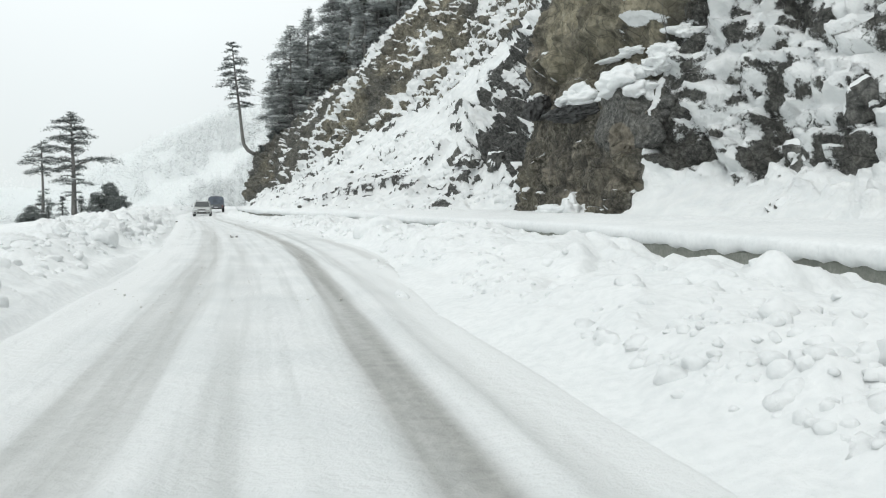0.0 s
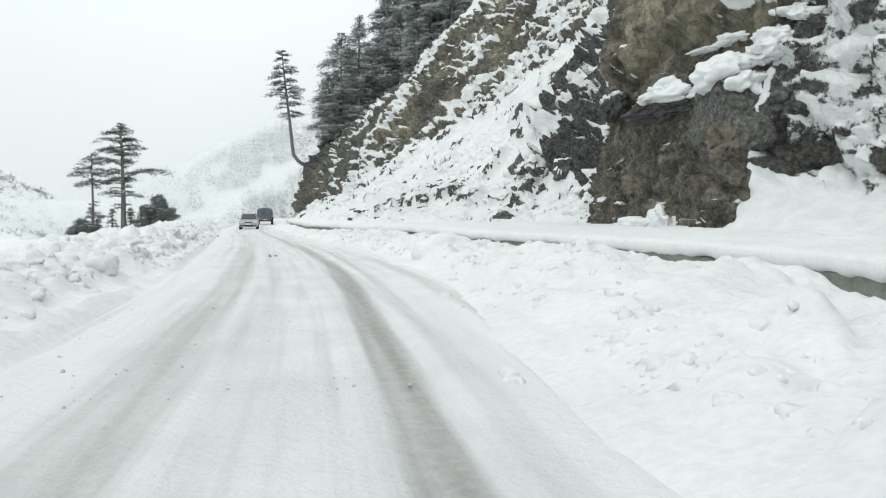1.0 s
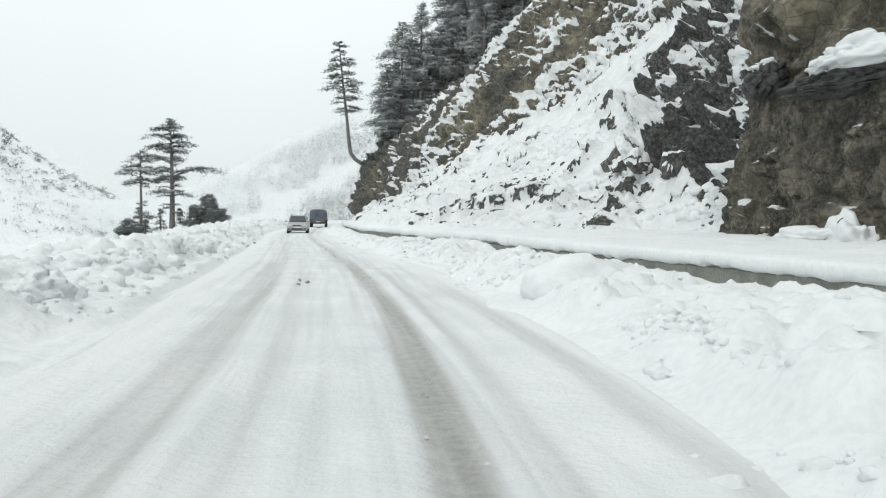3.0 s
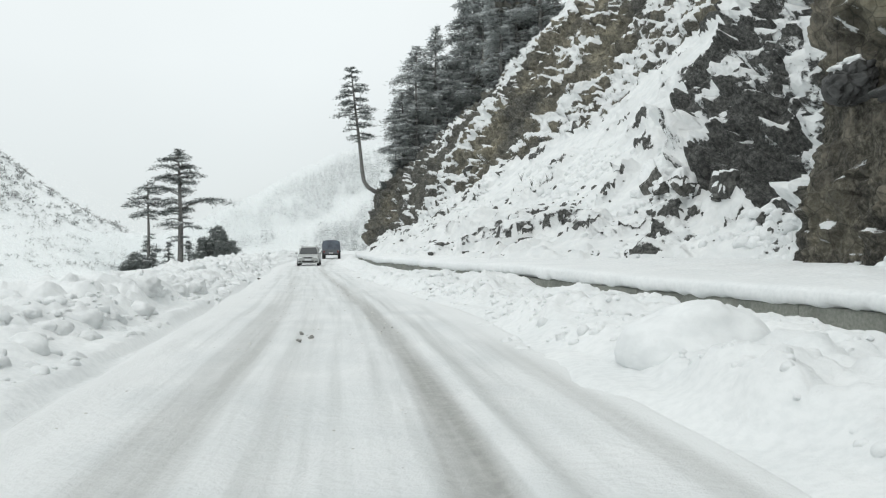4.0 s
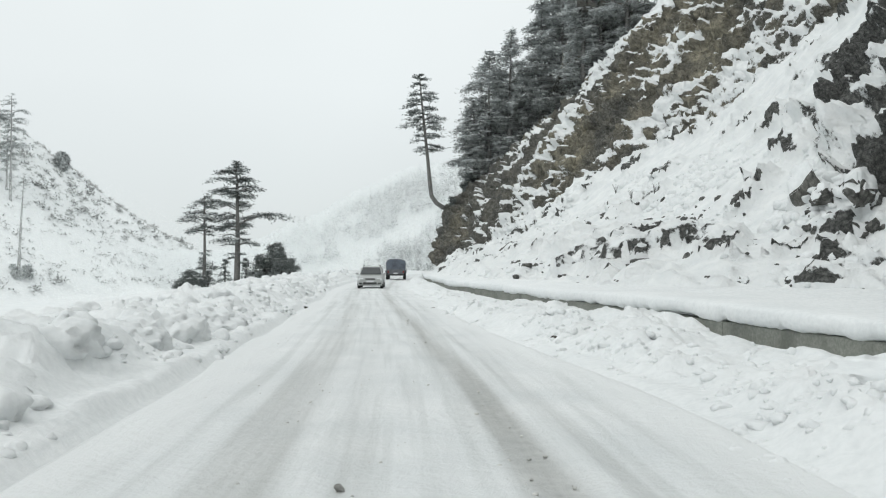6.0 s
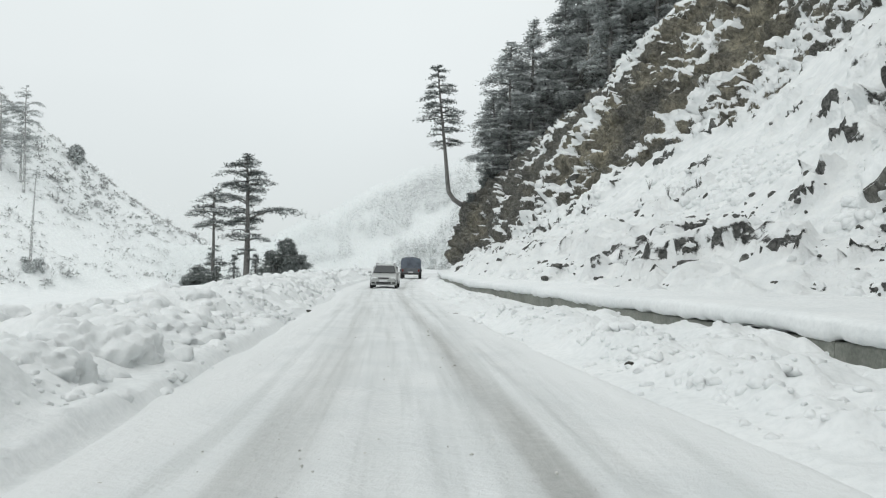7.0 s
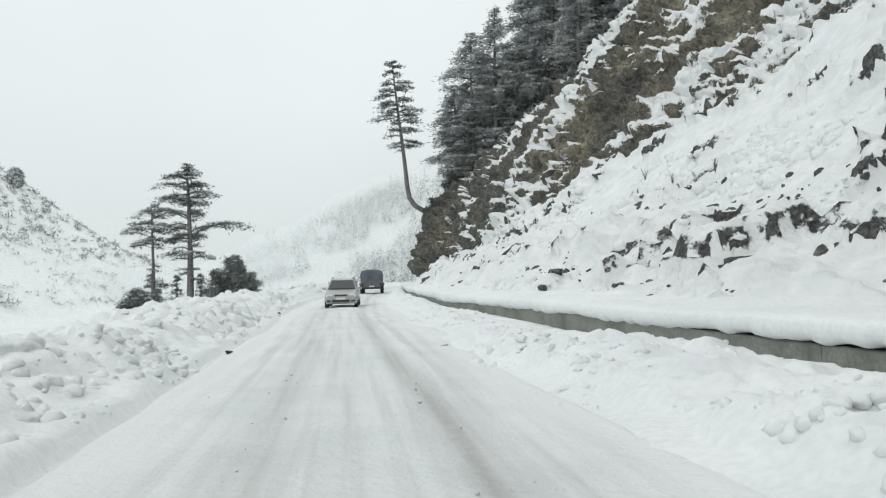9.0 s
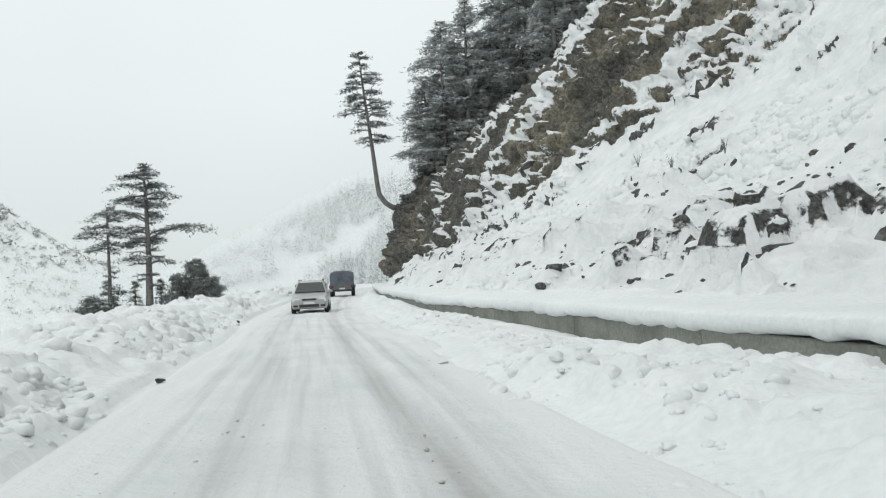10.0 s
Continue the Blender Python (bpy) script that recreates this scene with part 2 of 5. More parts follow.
def concrete_material():
    m, nt, b = material("wet_concrete", 0.7)
    grain, stain = tex(nt, 14.0, 6, 0.7), tex(nt, 1.1, 5)
    base = ramp_of(nt, grain.outputs["Fac"], [(0.3, (0.15, 0.158, 0.138)), (0.7, (0.30, 0.31, 0.272))]).outputs["Color"]
    wet = ramp_of(nt, stain.outputs["Fac"], [(0.48, (0, 0, 0)), (0.68, (0.7, 0.7, 0.7))]).outputs["Color"]
    nt.links.new(mixed(nt, wet, base, (0.095, 0.10, 0.085)), b.inputs["Base Color"])
    bumped(nt, b, grain.outputs["Fac"], 0.5, 0.03)
    return m


def leaf_material(name, dark, light):
    m, nt, b = material(name, 0.75)
    g = nt.nodes.new("ShaderNodeNewGeometry")
    r = ramp_of(nt, g.outputs["Random Per Island"], [(0.0, dark), (1.0, light)])
    nt.links.new(r.outputs["Color"], b.inputs["Base Color"])
    return m


def flake_material():
    m, nt, b = material("snowflake", 0.9)
    b.inputs["Base Color"].default_value = (0.9, 0.92, 0.92, 1)
    through_light = nt.nodes.new("ShaderNodeBsdfTranslucent")
    through_light.inputs["Color"].default_value = (0.9, 0.92, 0.92, 1)
    both = nt.nodes.new("ShaderNodeMixShader")
    nt.links.new(b.outputs[0], both.inputs[1])
    nt.links.new(through_light.outputs[0], both.inputs[2])
    nt.links.new(both.outputs[0], nt.nodes["Material Output"].inputs["Surface"])
    return m


SNOW = snow_material()
GREY_SNOW = simple("grey_packed_snow", (0.50, 0.50, 0.475), 0.9, 0, 0.35, 9.0)
DIRTY_SNOW = simple("dirty_snow", (0.36, 0.355, 0.335), 0.9, 0, 0.5, 14.0, 0.03)
CLIFF = cliff_material()
ROCK_DARK = rock_material("dark_rock", 0.1)
ROCK_BROWN = rock_material("brown_rock", 0.9)
BLACK_ROCK = simple("wet_black_rock", (0.045, 0.046, 0.045), 0.7, 0, 0.6, 3.0, 0.06)
ROAD = road_material()
CONCRETE = concrete_material()
# bark and needles: colours lightened to imitate haze over about 130 m
BARK = simple("bark", (0.16, 0.158, 0.15), 0.95, vary=0.4, scale=5, bump=0.02)
NEEDLES = leaf_material("needles", (0.13, 0.148, 0.144), (0.30, 0.325, 0.318))
# distant needles carry the haze as a paler base colour
NEEDLES_FAR = leaf_material("haze_pale_needles", (0.36, 0.385, 0.385), (0.55, 0.575, 0.575))
# wood on the spur, likewise paled in its colour for haze
HAZY_WOOD = leaf_material("haze_pale_far_trees", (0.22, 0.232, 0.234), (0.42, 0.44, 0.44))
FLAKE = flake_material()
SCRUB = leaf_material("bare_scrub", (0.24, 0.247, 0.242), (0.46, 0.47, 0.465))
# far bark, its colour lightened to stand in for haze
BARK_FAR = simple("haze_pale_bark", (0.33, 0.335, 0.33), 0.95, vary=0.2)


# ---- meshes ----
def mesh_object(name, verts, faces, mat, smooth=True, parent=None):
    me = bpy.data.meshes.new(name)
    verts = np.asarray(verts, float)
    me.from_pydata(verts.tolist(), [], faces.tolist() if isinstance(faces, np.ndarray) else faces)
    me.materials.append(mat)
    if smooth:
        me.polygons.foreach_set("use_smooth", [True] * len(me.polygons))
    me.update()
    ob = new(name, me)
    if parent is not None:
        ob.parent = parent
    return ob


def grid_faces(rows, cols):
    i = np.arange(rows * cols).reshape(rows, cols)
    return np.stack([i[:-1, :-1], i[:-1, 1:], i[1:, 1:], i[1:, :-1]], -1).reshape(-1, 4)


def attribute(ob, name, values):
    a = ob.data.attributes.new(name, "FLOAT", "POINT")
    a.data.foreach_set("value", np.asarray(values, np.float32))


def part(name, bm, mat, parent=None, label="", smooth=False):
    """One bmesh as one mesh object under its thing."""
    me = bpy.data.meshes.new(name)
    bm.to_mesh(me)
    bm.free()
    me.materials.append(mat)
    if smooth:
        me.polygons.foreach_set("use_smooth", [True] * len(me.polygons))
    ob = new(name, me)
    if parent is not None:
        ob.parent = parent
    return tagged(ob, label)


def box(bm, size, at, bevel=0.0, turn=None):
    made = bmesh.ops.create_cube(bm, size=1.0)["verts"]
    bmesh.ops.scale(bm, vec=size, verts=made)
    if bevel:
        edges = list({e for v in made for e in v.link_edges})
        made = bmesh.ops.bevel(bm, geom=edges, offset=bevel, segments=2, affect="EDGES", profile=0.6)["verts"]
    if turn is not None:
        bmesh.ops.rotate(bm, cent=(0, 0, 0), matrix=turn, verts=made)
    bmesh.ops.translate(bm, vec=at, verts=made)
    return made


def tube(bm, pts, radii, sides=7):
    """A tapered, bent round bar through points."""
    rings, n = [], len(pts)
    pts = [Vector(p) for p in pts]
    for i, p in enumerate(pts):
        way = (pts[min(i + 1, n - 1)] - pts[max(i - 1, 0)]).normalized()
        a = way.cross(Vector((0.3, 0.9, 0.2)))
        a = (a if a.length > 0.05 else way.cross(Vector((1, 0, 0)))).normalized()
        b = way.cross(a)
        rings.append([bm.verts.new(p + float(radii[i]) * (a * math.cos(k * math.tau / sides) + b * math.sin(k * math.tau / sides))) for k in range(sides)])
    for r, q in zip(rings, rings[1:]):
        for k in range(sides):
            bm.faces.new((r[k], r[(k + 1) % sides], q[(k + 1) % sides], q[k]))
    bm.faces.new(rings[0][::-1])
    bm.faces.new(rings[-1])


def knobbly(v, seed):
    """Radius factors of a lump of ploughed snow: rounded knobs with a crumbly skin."""
    knobs = 0.5 - np.abs(fbm(v + seed * 2.7, 0.6, 3, seed, 0.6))
    crumbly = 0.5 - np.abs(fbm(v + seed * 1.3, 0.22, 3, seed + 3, 0.6))
    return 0.72 + 0.6 * knobs + 0.45 * fbm(v + seed, 1.2, 2, seed + 5) + 0.22 * crumbly + 0.06 * fbm(v + seed, 0.1, 2, seed + 9)


def lump_mesh(name, mat, seed, rough=0.28, flat=0.75, detail=3, blocky=0.0, parent=None):
    """A rounded or broken lump of about one metre."""
    bm = bmesh.new()
    bmesh.ops.create_icosphere(bm, subdivisions=detail, radius=0.5)
    p = np.array([v.co[:] for v in bm.verts])
    out = p / np.linalg.norm(p, axis=1)[:, None]
    grow = 1 + rough * fbm(out + seed * 3.1, 0.7, 3, seed) * 1.6
    if blocky:
        d1, d2, tag = cells(out * 0.5 + seed, 0.42, seed)
        grow += blocky * (tag - 0.5) + blocky * 0.5 * np.clip(d2 - d1, 0, 0.3)
    for v, g in zip(bm.verts, grow):
        v.co = v.co * float(g)
        v.co.z *= flat
    return part(name, bm, mat, parent, smooth=not blocky)


# ---- ground, road, ledge, wall ----
def spread(a, b, stepsize, reach, count):
    """Even steps from a to b, then growing steps out to reach on both sides."""
    inner = np.arange(a, b + 1e-6, stepsize)
    g = np.geomspace(stepsize, reach, count)
    return np.concatenate([(a - g)[::-1], inner, b + g])


CLIFF_BASE_X = [25, 20, 16, 13.5, 10.8, 7.4, 4.0, 4.5, 0.0, -4.5, -9.0, -14.0, -18.5, -22.5, -26.5, -31.5]
CLIFF_BASE_Y = [-30, -6, 8, 18, 27, 36.8, 50.6, 54.5, 60, 65, 73, 90, 104, 114, 126, 138]


def base_x(y):
    return smooth_line(CLIFF_BASE_Y, CLIFF_BASE_X, np.asarray(y, float), 0.8)


def domes(p, size, seed, level=True):
    """Rounded heaps packed side by side, 0 to 1."""
    d1, d2, tag = cells(p, size, seed, level)
    return np.sqrt(np.clip(1 - (d1 / 0.8) ** 2, 0, 1)) * (0.25 + 0.75 * tag)


def ground_height(x, y):
    d = x - road_x(y)
    p = np.stack([x, y, np.zeros(len(x))], 1)
    wob = fbm(p, 4.0, 3, 3) * 0.35
    left = -d + 2.9 - edge_left(y)
    dr = d + 2.7 - edge_right(y)
    # ploughed bank towards the valley
    crest = 0.30 + 0.14 * fbm(p, 7.0, 2, 5)
    rim = left + 0.10 * fbm(p, 6.0, 3, 14)
    bank = 0.13 * step(2.86, 2.95, rim) * step(-0.5, 0.0, fbm(p, 12.0, 2, 15)) + (crest - 0.05) * step(3.1, 4.9, left + wob * 1.2) - 0.30 * step(5.5, 9, left)
    fall = -0.085 * np.clip(left - 8, 0, 16) - 0.13 * np.clip(left - 24, 0, 60)
    warp = p + 0.34 * np.stack([fbm(p, 0.8, 3, 16), fbm(p, 0.8, 3, 17), 0 * x], 1)
    heaps = domes(warp, 1.25, 11) * 0.46 + domes(warp, 0.55, 12) * 0.30 + domes(warp, 0.3, 13) * 0.11 + 0.16 * fbm(p, 0.45, 4, 31, 0.6) - 0.14
    bank_zone = (0.25 * step(2.98, 3.1, rim) + 0.75 * step(3.2, 4.1, left + wob * 1.5)) * step(11, 7, left)
    z_left = bank + fall + heaps * bank_zone * (0.7 + 0.4 * step(-0.3, 0.4, fbm(p, 3.5, 2, 8)))
    # lower bank towards the retaining wall
    dw = wall_x(y) - road_x(y)
    t = np.clip((dr - 2.6 - wob * 0.5 - 0.45 * fbm(p, 1.7, 3, 19)) / np.maximum(dw - edge_right(y) + 0.1, 1.0), 0, 1.3)
    foot = np.interp(y, [0, 14, 27, 33, 42, 50, 57, 63, 69, 80, 120], [-0.7, -0.55, -0.38, -0.25, -0.28, -0.05, -0.1, -0.3, -0.15, -0.02, -0.05])
    hump = np.interp(y, [0, 20, 45, 52, 60, 80, 120], [0.40, 0.44, 0.30, 0.22, 0.10, 0.06, 0.1])
    z_right = hump * np.sin(np.pi * np.clip(t, 0, 1) ** 0.75) ** 0.8 * (1 + 0.5 * fbm(p, 3.0, 3, 9)) + foot * t ** 1.5
    heaps_r = domes(warp, 1.0, 21) * 0.30 + domes(warp, 0.5, 22) * 0.26 + domes(warp, 0.28, 23) * 0.10 + 0.14 * fbm(p, 0.45, 4, 32, 0.6) - 0.10
    z_right += heaps_r * step(0.0, 0.1, t) * step(0.98, 0.55, t) * np.interp(y, [48, 60], [1.0, 0.7]) * (0.45 + 0.55 * step(-0.35, 0.2, fbm(p, 4.0, 2, 18)))
    verge = dr + 0.6 * fbm(p * np.array([1, 0.6, 1]), 1.6, 4, 20, 0.6)
    z_right = np.where(dr < 3.4, np.maximum(z_right, -0.05 + 0.13 * step(2.0, 2.7, verge)), z_right)
    z = np.where(d < 0, z_left, z_right)
    inner = step(1.9, 2.4, np.maximum(verge, dr - 0.15))
    z = np.where((left < 2.7) & (dr < 2.6), inner * z - 0.06 * (1 - inner), z)
    z = np.where(d > dw + 0.25, np.minimum(z, -0.5), z)
    z += 0.03 * fbm(p, 0.5, 3, 30) * step(2.8, 3.2, np.maximum(left, dr))
    return z - 5.0 * step(150, 260, y) * step(3, 30, np.abs(d))


gy, gd = spread(-4, 92, 0.13, 2800, 36), spread(-9.5, 11.5, 0.095, 2800, 32)
yy, dd = np.meshgrid(gy, gd, indexing="ij")
xx = road_x(yy.ravel()) + dd.ravel()
ground = mesh_object("ground", np.stack([xx, yy.ravel(), ground_height(xx, yy.ravel())], 1), grid_faces(len(gy), len(gd)), SNOW)
tagged(ground, "ploughed snow banks and snow-covered valley ground", "ground", kind="structure")

ry, rd = np.concatenate([np.arange(-30, 95, 0.25), np.arange(95, 230, 1.0)]), np.linspace(-3.2, 4.2, 99)
yy, dd = [a.ravel() for a in np.meshgrid(ry, rd, indexing="ij")]
rp = np.stack([dd, yy, np.zeros(len(yy))], 1)
slide = 0.12 * fbm(np.stack([np.zeros(len(yy)), yy, np.zeros(len(yy))], 1), 14.0, 2, 40)


def track(centre, half):
    soft = np.exp(-((dd + slide - centre) / half) ** 2)
    crisp = step(half * 0.95 + 0.05, half * 0.6, np.abs(dd + slide - centre))
    fresh = step(48, 22, yy)
    return fresh * (0.75 * crisp + 0.25 * soft) + (1 - fresh) * soft


el, er = edge_left(yy), edge_right(yy)
right_wheel = smooth_line([0, 9, 20, 30, 41, 46, 60, 90], [1.05, 1.06, 1.25, 1.42, 1.2, 0.92, 0.58, 0.9], yy, 2.0)
rut = 0.95 * track(right_wheel, 0.25) + 0.5 * track(-1.08, 0.42) + 0.22 * track(right_wheel + 0.62, 0.16) + 0.2 * track(-0.2, 0.2)
rut += 0.38 * track(2.9, 0.2) * step(5, 12, yy) * step(36, 30, yy) + 0.25 * track(-2.0, 0.14) * step(56, 60, yy) * step(78, 72, yy)
groove = np.exp(-((-dd - el + 0.03 + 0.03 * fbm(rp, 1.2, 2, 44)) / 0.065) ** 2) * step(-0.4, 0.1, fbm(rp, 9.0, 2, 45))
# the bank step's shade and dirt, put into the road colour as a line
rut += 0.85 * groove
rz = -0.035 * rut + 0.02 * fbm(rp * np.array([1, 0.2, 1]), 0.6, 3, 41) + 0.02 * step(2.3, 2.8, np.abs(dd)) - 0.16 * step(-0.45, -0.05, dd - er) - 0.12 * step(-0.02, 0.14, -dd - el)
rz += 0.03 * track(right_wheel + 0.42, 0.12) + 0.02 * track(-0.6, 0.15) + 0.03 * fbm(rp * np.array([1, 0.12, 1]), 0.35, 3, 42) - 0.03 * groove
road = mesh_object("road", np.stack([road_x(yy) + dd, yy, rz], 1), grid_faces(len(ry), len(rd)), ROAD)
attribute(road, "rut", np.clip(rut * (0.5 + 0.5 * step(62, 30, yy)), 0, 1))
attribute(road, "verge", np.maximum(step(-1.5, -0.5, dd - er + 0.4 * fbm(rp, 2.0, 3, 43)), step(-1.1, -0.5, -dd - el + 0.3 * fbm(rp, 2.0, 3, 46))))
along = road.data.attributes.new("along", "FLOAT_VECTOR", "POINT")
along.data.foreach_set("vector", rp.astype(np.float32).ravel())
tagged(road, "packed snow road with grey wheel tracks", "road", kind="structure")

def soft_band_l(x, a, b, w):
    return step(a - w, a + w, x) * step(b + w, b - w, x)


# snow-covered ledge with an overhanging lip on top of the wall
ly = np.arange(-35, 140.1, 0.12)
lp = np.stack([np.zeros(len(ly)), ly, np.zeros(len(ly))], 1)
rise_l = 0.09 * soft_band_l(ly, 46, 58, 4)
lip, drop = 0.13 * fbm(lp, 1.7, 5, 50, 0.6) + 0.06 * fbm(lp, 0.35, 3, 55), 0.10 * fbm(lp, 1.6, 5, 51, 0.7) + 0.09 * fbm(lp, 0.4, 3, 56, 0.6)
wx, bx = wall_x(ly), np.maximum((base_x(ly) + 2.0) * step(66, 56, ly) + (wall_x(ly) + 2.6) * step(56, 66, ly), wall_x(ly) + 1.2)
rows_l = []
for off, z, k, m in ((0.25, 0.27, 0, 0.3), (-0.02, 0.29, 0.5, 1), (-0.13, 0.33, 1, 1), (-0.17, 0.42, 1, 0.6), (-0.16, 0.57, 1, 0.3), (-0.05, 0.65, 0.8, 0.2), (0.4, 0.68, 0.2, 0.2)):
    rows_l.append(np.stack([wx + off + lip * k, ly, z + rise_l + drop * m], 1))
for f in np.linspace(0.05, 1, 38):
    x = wx + 0.4 + (bx - wx - 0.4) * f
    p = np.stack([x, ly, np.zeros(len(ly))], 1)
    rows_l.append(np.stack([x, ly, 0.68 + rise_l * (1 - f) + 0.06 * f + 0.08 * fbm(p, 1.1, 4, 52) * min(1, 5 * f) + 0.10 * min(1, 1.6 * f) * domes(p, 1.0, 53) + 0.08 * min(1, 3 * f) * domes(p, 0.45, 54)], 1))
ledge = mesh_object("snow_ledge", np.stack(rows_l, 0).reshape(-1, 3), grid_faces(len(rows_l), len(ly))[:, ::-1], SNOW)
tagged(ledge, "thick snow shelf overhanging the concrete wall", "snow ledge", kind="structure")


def wall_panel(y0, y1):
    ys = np.linspace(y0 + 0.012, y1 - 0.012, 9)
    x = wall_x(ys)
    ring = []
    for off, z in ((0.0, -1.0), (0.0, 0.28), (0.03, 0.31), (0.45, 0.31), (0.5, -1.0)):
        ring.append(np.stack([x + off, ys, np.full(len(ys), z)], 1))
    v = np.stack(ring, 0)
    f = [list(q) for q in grid_faces(5, 9)]
    f += [[i * 9 for i in range(5)], [i * 9 + 8 for i in range(5)][::-1]]
    return mesh_object("panel", v.reshape(-1, 3), f, CONCRETE, smooth=False, parent=retaining_wall)


retaining_wall = tagged(new("retaining_wall"), "low wet concrete retaining wall under snow", "wall", kind="structure")
for n in range(29):
    wall_panel(-35 + 6 * n, -29 + 6 * n)


# ---- cliff ----
CX = CLIFF_BASE_X + [-31.5, -24.0, 0.0]
CY = CLIFF_BASE_Y + [145, 152, 158]
along_c = np.concatenate([[0], np.cumsum(np.hypot(np.diff(CX), np.diff(CY)))])
cu = np.concatenate([np.arange(0, 24, 0.6), np.arange(24, along_c[9], 0.15), np.arange(along_c[9], along_c[14], 0.19), np.arange(along_c[14], along_c[-1], 0.3)])
open_foot = step(along_c[8], along_c[9], cu) * step(along_c[15] - 2, along_c[15] - 6, cu)
cbx = (1 - open_foot) * smooth_line(along_c, CX, cu, 1.0) + open_foot * smooth_line(along_c, CX, cu, 6.0)
cby = (1 - open_foot) * smooth_line(along_c, CY, cu, 1.0) + open_foot * smooth_line(along_c, CY, cu, 6.0)


def rounded(a, width):
    """Values eased along the foot line."""
    k = np.exp(-(np.arange(-3 * width, 3 * width + 1) / width) ** 2 / 2)
    return np.convolve(np.pad(a, 3 * width, mode="edge"), k / k.sum(), mode="valid")


cbx = (1 - open_foot) * cbx + open_foot * rounded(cbx, 15)
cby = (1 - open_foot) * cby + open_foot * rounded(cby, 15)
turn_in = step(along_c[13], along_c[14], cu)
gx, gyy = np.gradient(smooth_line(along_c, CX, cu, 1.0)), np.gradient(smooth_line(along_c, CY, cu, 1.0))
gl = np.hypot(gx, gyy)
gx, gyy = gx / gl, gyy / gl
tx = (1 - turn_in) * rounded(gx, 70) + turn_in * rounded(gx, 14)
ty = (1 - turn_in) * rounded(gyy, 70) + turn_in * rounded(gyy, 14)
tl = np.hypot(tx, ty)
nx, ny = ty / tl, -tx / tl
# profile: run and rise at five levels, by the place along the foot
PROFILE_Y = [-30, 8, 26, 32.5, 36.4, 38.0, 50.0, 53.5, 66, 80, 92, 104, 114, 126, 137, 139]
RUN = [[3, 3, 3.5, 3.5, 1.2, 0.3, 0.2, 1.5, 4.5, 6.0, 6.5, 5.0, 4.0, 1.6, 0.4, 0.4],
       [6, 6, 5.5, 5.0, 2.2, 1.0, 1.0, 3.4, 9.5, 13, 14.5, 10, 7.0, 4.2, 1.2, 1.2],
       [10, 10, 9, 8, 3.6, 2.0, 2.0, 4.6, 15, 19, 19, 14, 11, 8.5, 2.6, 2.6],
       [18, 18, 16, 14, 8.5, 8, 7.5, 11, 25, 28, 27, 21, 17, 16, 8.5, 8.5],
       [40, 40, 38, 36, 30, 30, 29, 32, 46, 48, 45, 40, 36, 38, 26, 26]]
RISE = [[2.0, 2.0, 2.6, 2.5, 1.8, 2.0, 2.0, 2.0, 3.0, 5.0, 5.5, 4.8, 4.0, 3.0, 3.0, 3.0],
        [8, 8, 8.2, 7.5, 6.5, 6.5, 6.5, 7.5, 7.5, 10.5, 11.5, 10.2, 8.6, 9.0, 8.2, 8.2],
        [17, 17, 16, 15, 12, 12, 12, 14, 14, 16.5, 18.5, 17, 17, 15.0, 10.2, 10.2],
        [32, 32, 32, 32, 31, 31, 31, 31, 30, 30, 30, 28, 26.5, 21.5, 15.5, 15.5],
        [60, 60, 60, 60, 58, 58, 58, 58, 56, 54, 50, 46, 42, 37, 32, 32]]
where = np.where(cu > along_c[15], 139.0, cby)
open_slope = step(57, 60, where) * step(134, 130, where)


def eased(row):
    line = smooth_line(PROFILE_Y, row, where, 0.9)
    return (1 - open_slope) * line + open_slope * rounded(line, 20)


# beyond the bluff the snow slope runs down to the wall
apron = np.clip((cbx - wall_x(cby) - 1.0) * nx, 0, 8) * step(56.5, 66, where) * step(134, 124, where)
runs = [np.zeros(len(cu))] + [eased(r) + apron for r in RUN]
cbx, cby = cbx - nx * apron, cby - ny * apron
rises = [0.45 + 0.0 * cu] + [eased(r) for r in RISE]
levels = np.concatenate([np.linspace(0, 1, 32)[:-1], np.linspace(1, 2, 42)[:-1], np.linspace(2, 3, 52)[:-1], np.linspace(3, 4, 76)[:-1], np.linspace(4, 5, 20)])
run = np.stack([np.array([np.interp(levels, range(6), [r[i] for r in runs])]) for i in range(len(cu))])[:, 0]
rise = np.stack([np.array([np.interp(levels, range(6), [r[i] for r in rises])]) for i in range(len(cu))])[:, 0]
NU, NV = run.shape
cp = np.stack([cbx[:, None] + nx[:, None] * run, cby[:, None] + ny[:, None] * run, rise], -1)


def normals(g):
    a, b = np.gradient(g, axis=0), np.gradient(g, axis=1)
    n = np.cross(b, a)
    n /= np.maximum(np.linalg.norm(n, axis=-1, keepdims=True), 1e-9)
    return np.where((n[..., 2:3] < -0.3), -n, n)


cn = normals(cp)
flat = cp.reshape(-1, 3)
foot_y, high = np.repeat(where, NV), rise.ravel()


def soft_band(x, a, b, w):
    return step(a - w, a + w, x) * step(b + w, b - w, x)


wander = fbm(flat, 5.0, 3, 60)
fy, hz = foot_y + 2.2 * wander, high + 1.6 * fbm(flat, 4.0, 3, 61)
bluff = soft_band(foot_y + 0.5 * wander + 0.35 * np.clip(high - 8, 0, 10), 36.8, 50.9, 0.4)
outcrop = soft_band(fy, 50.6, np.interp(high, [2, 4.7, 5.8, 9.4, 14, 22], [58, 62, 66, 72, 73, 75]), 1.4) * step(-0.7, 0.9, hz - np.interp(foot_y, [50, 54, 58, 61, 67, 74], [3.2, 3.0, 3.2, 4.4, 5.6, 8.0]))
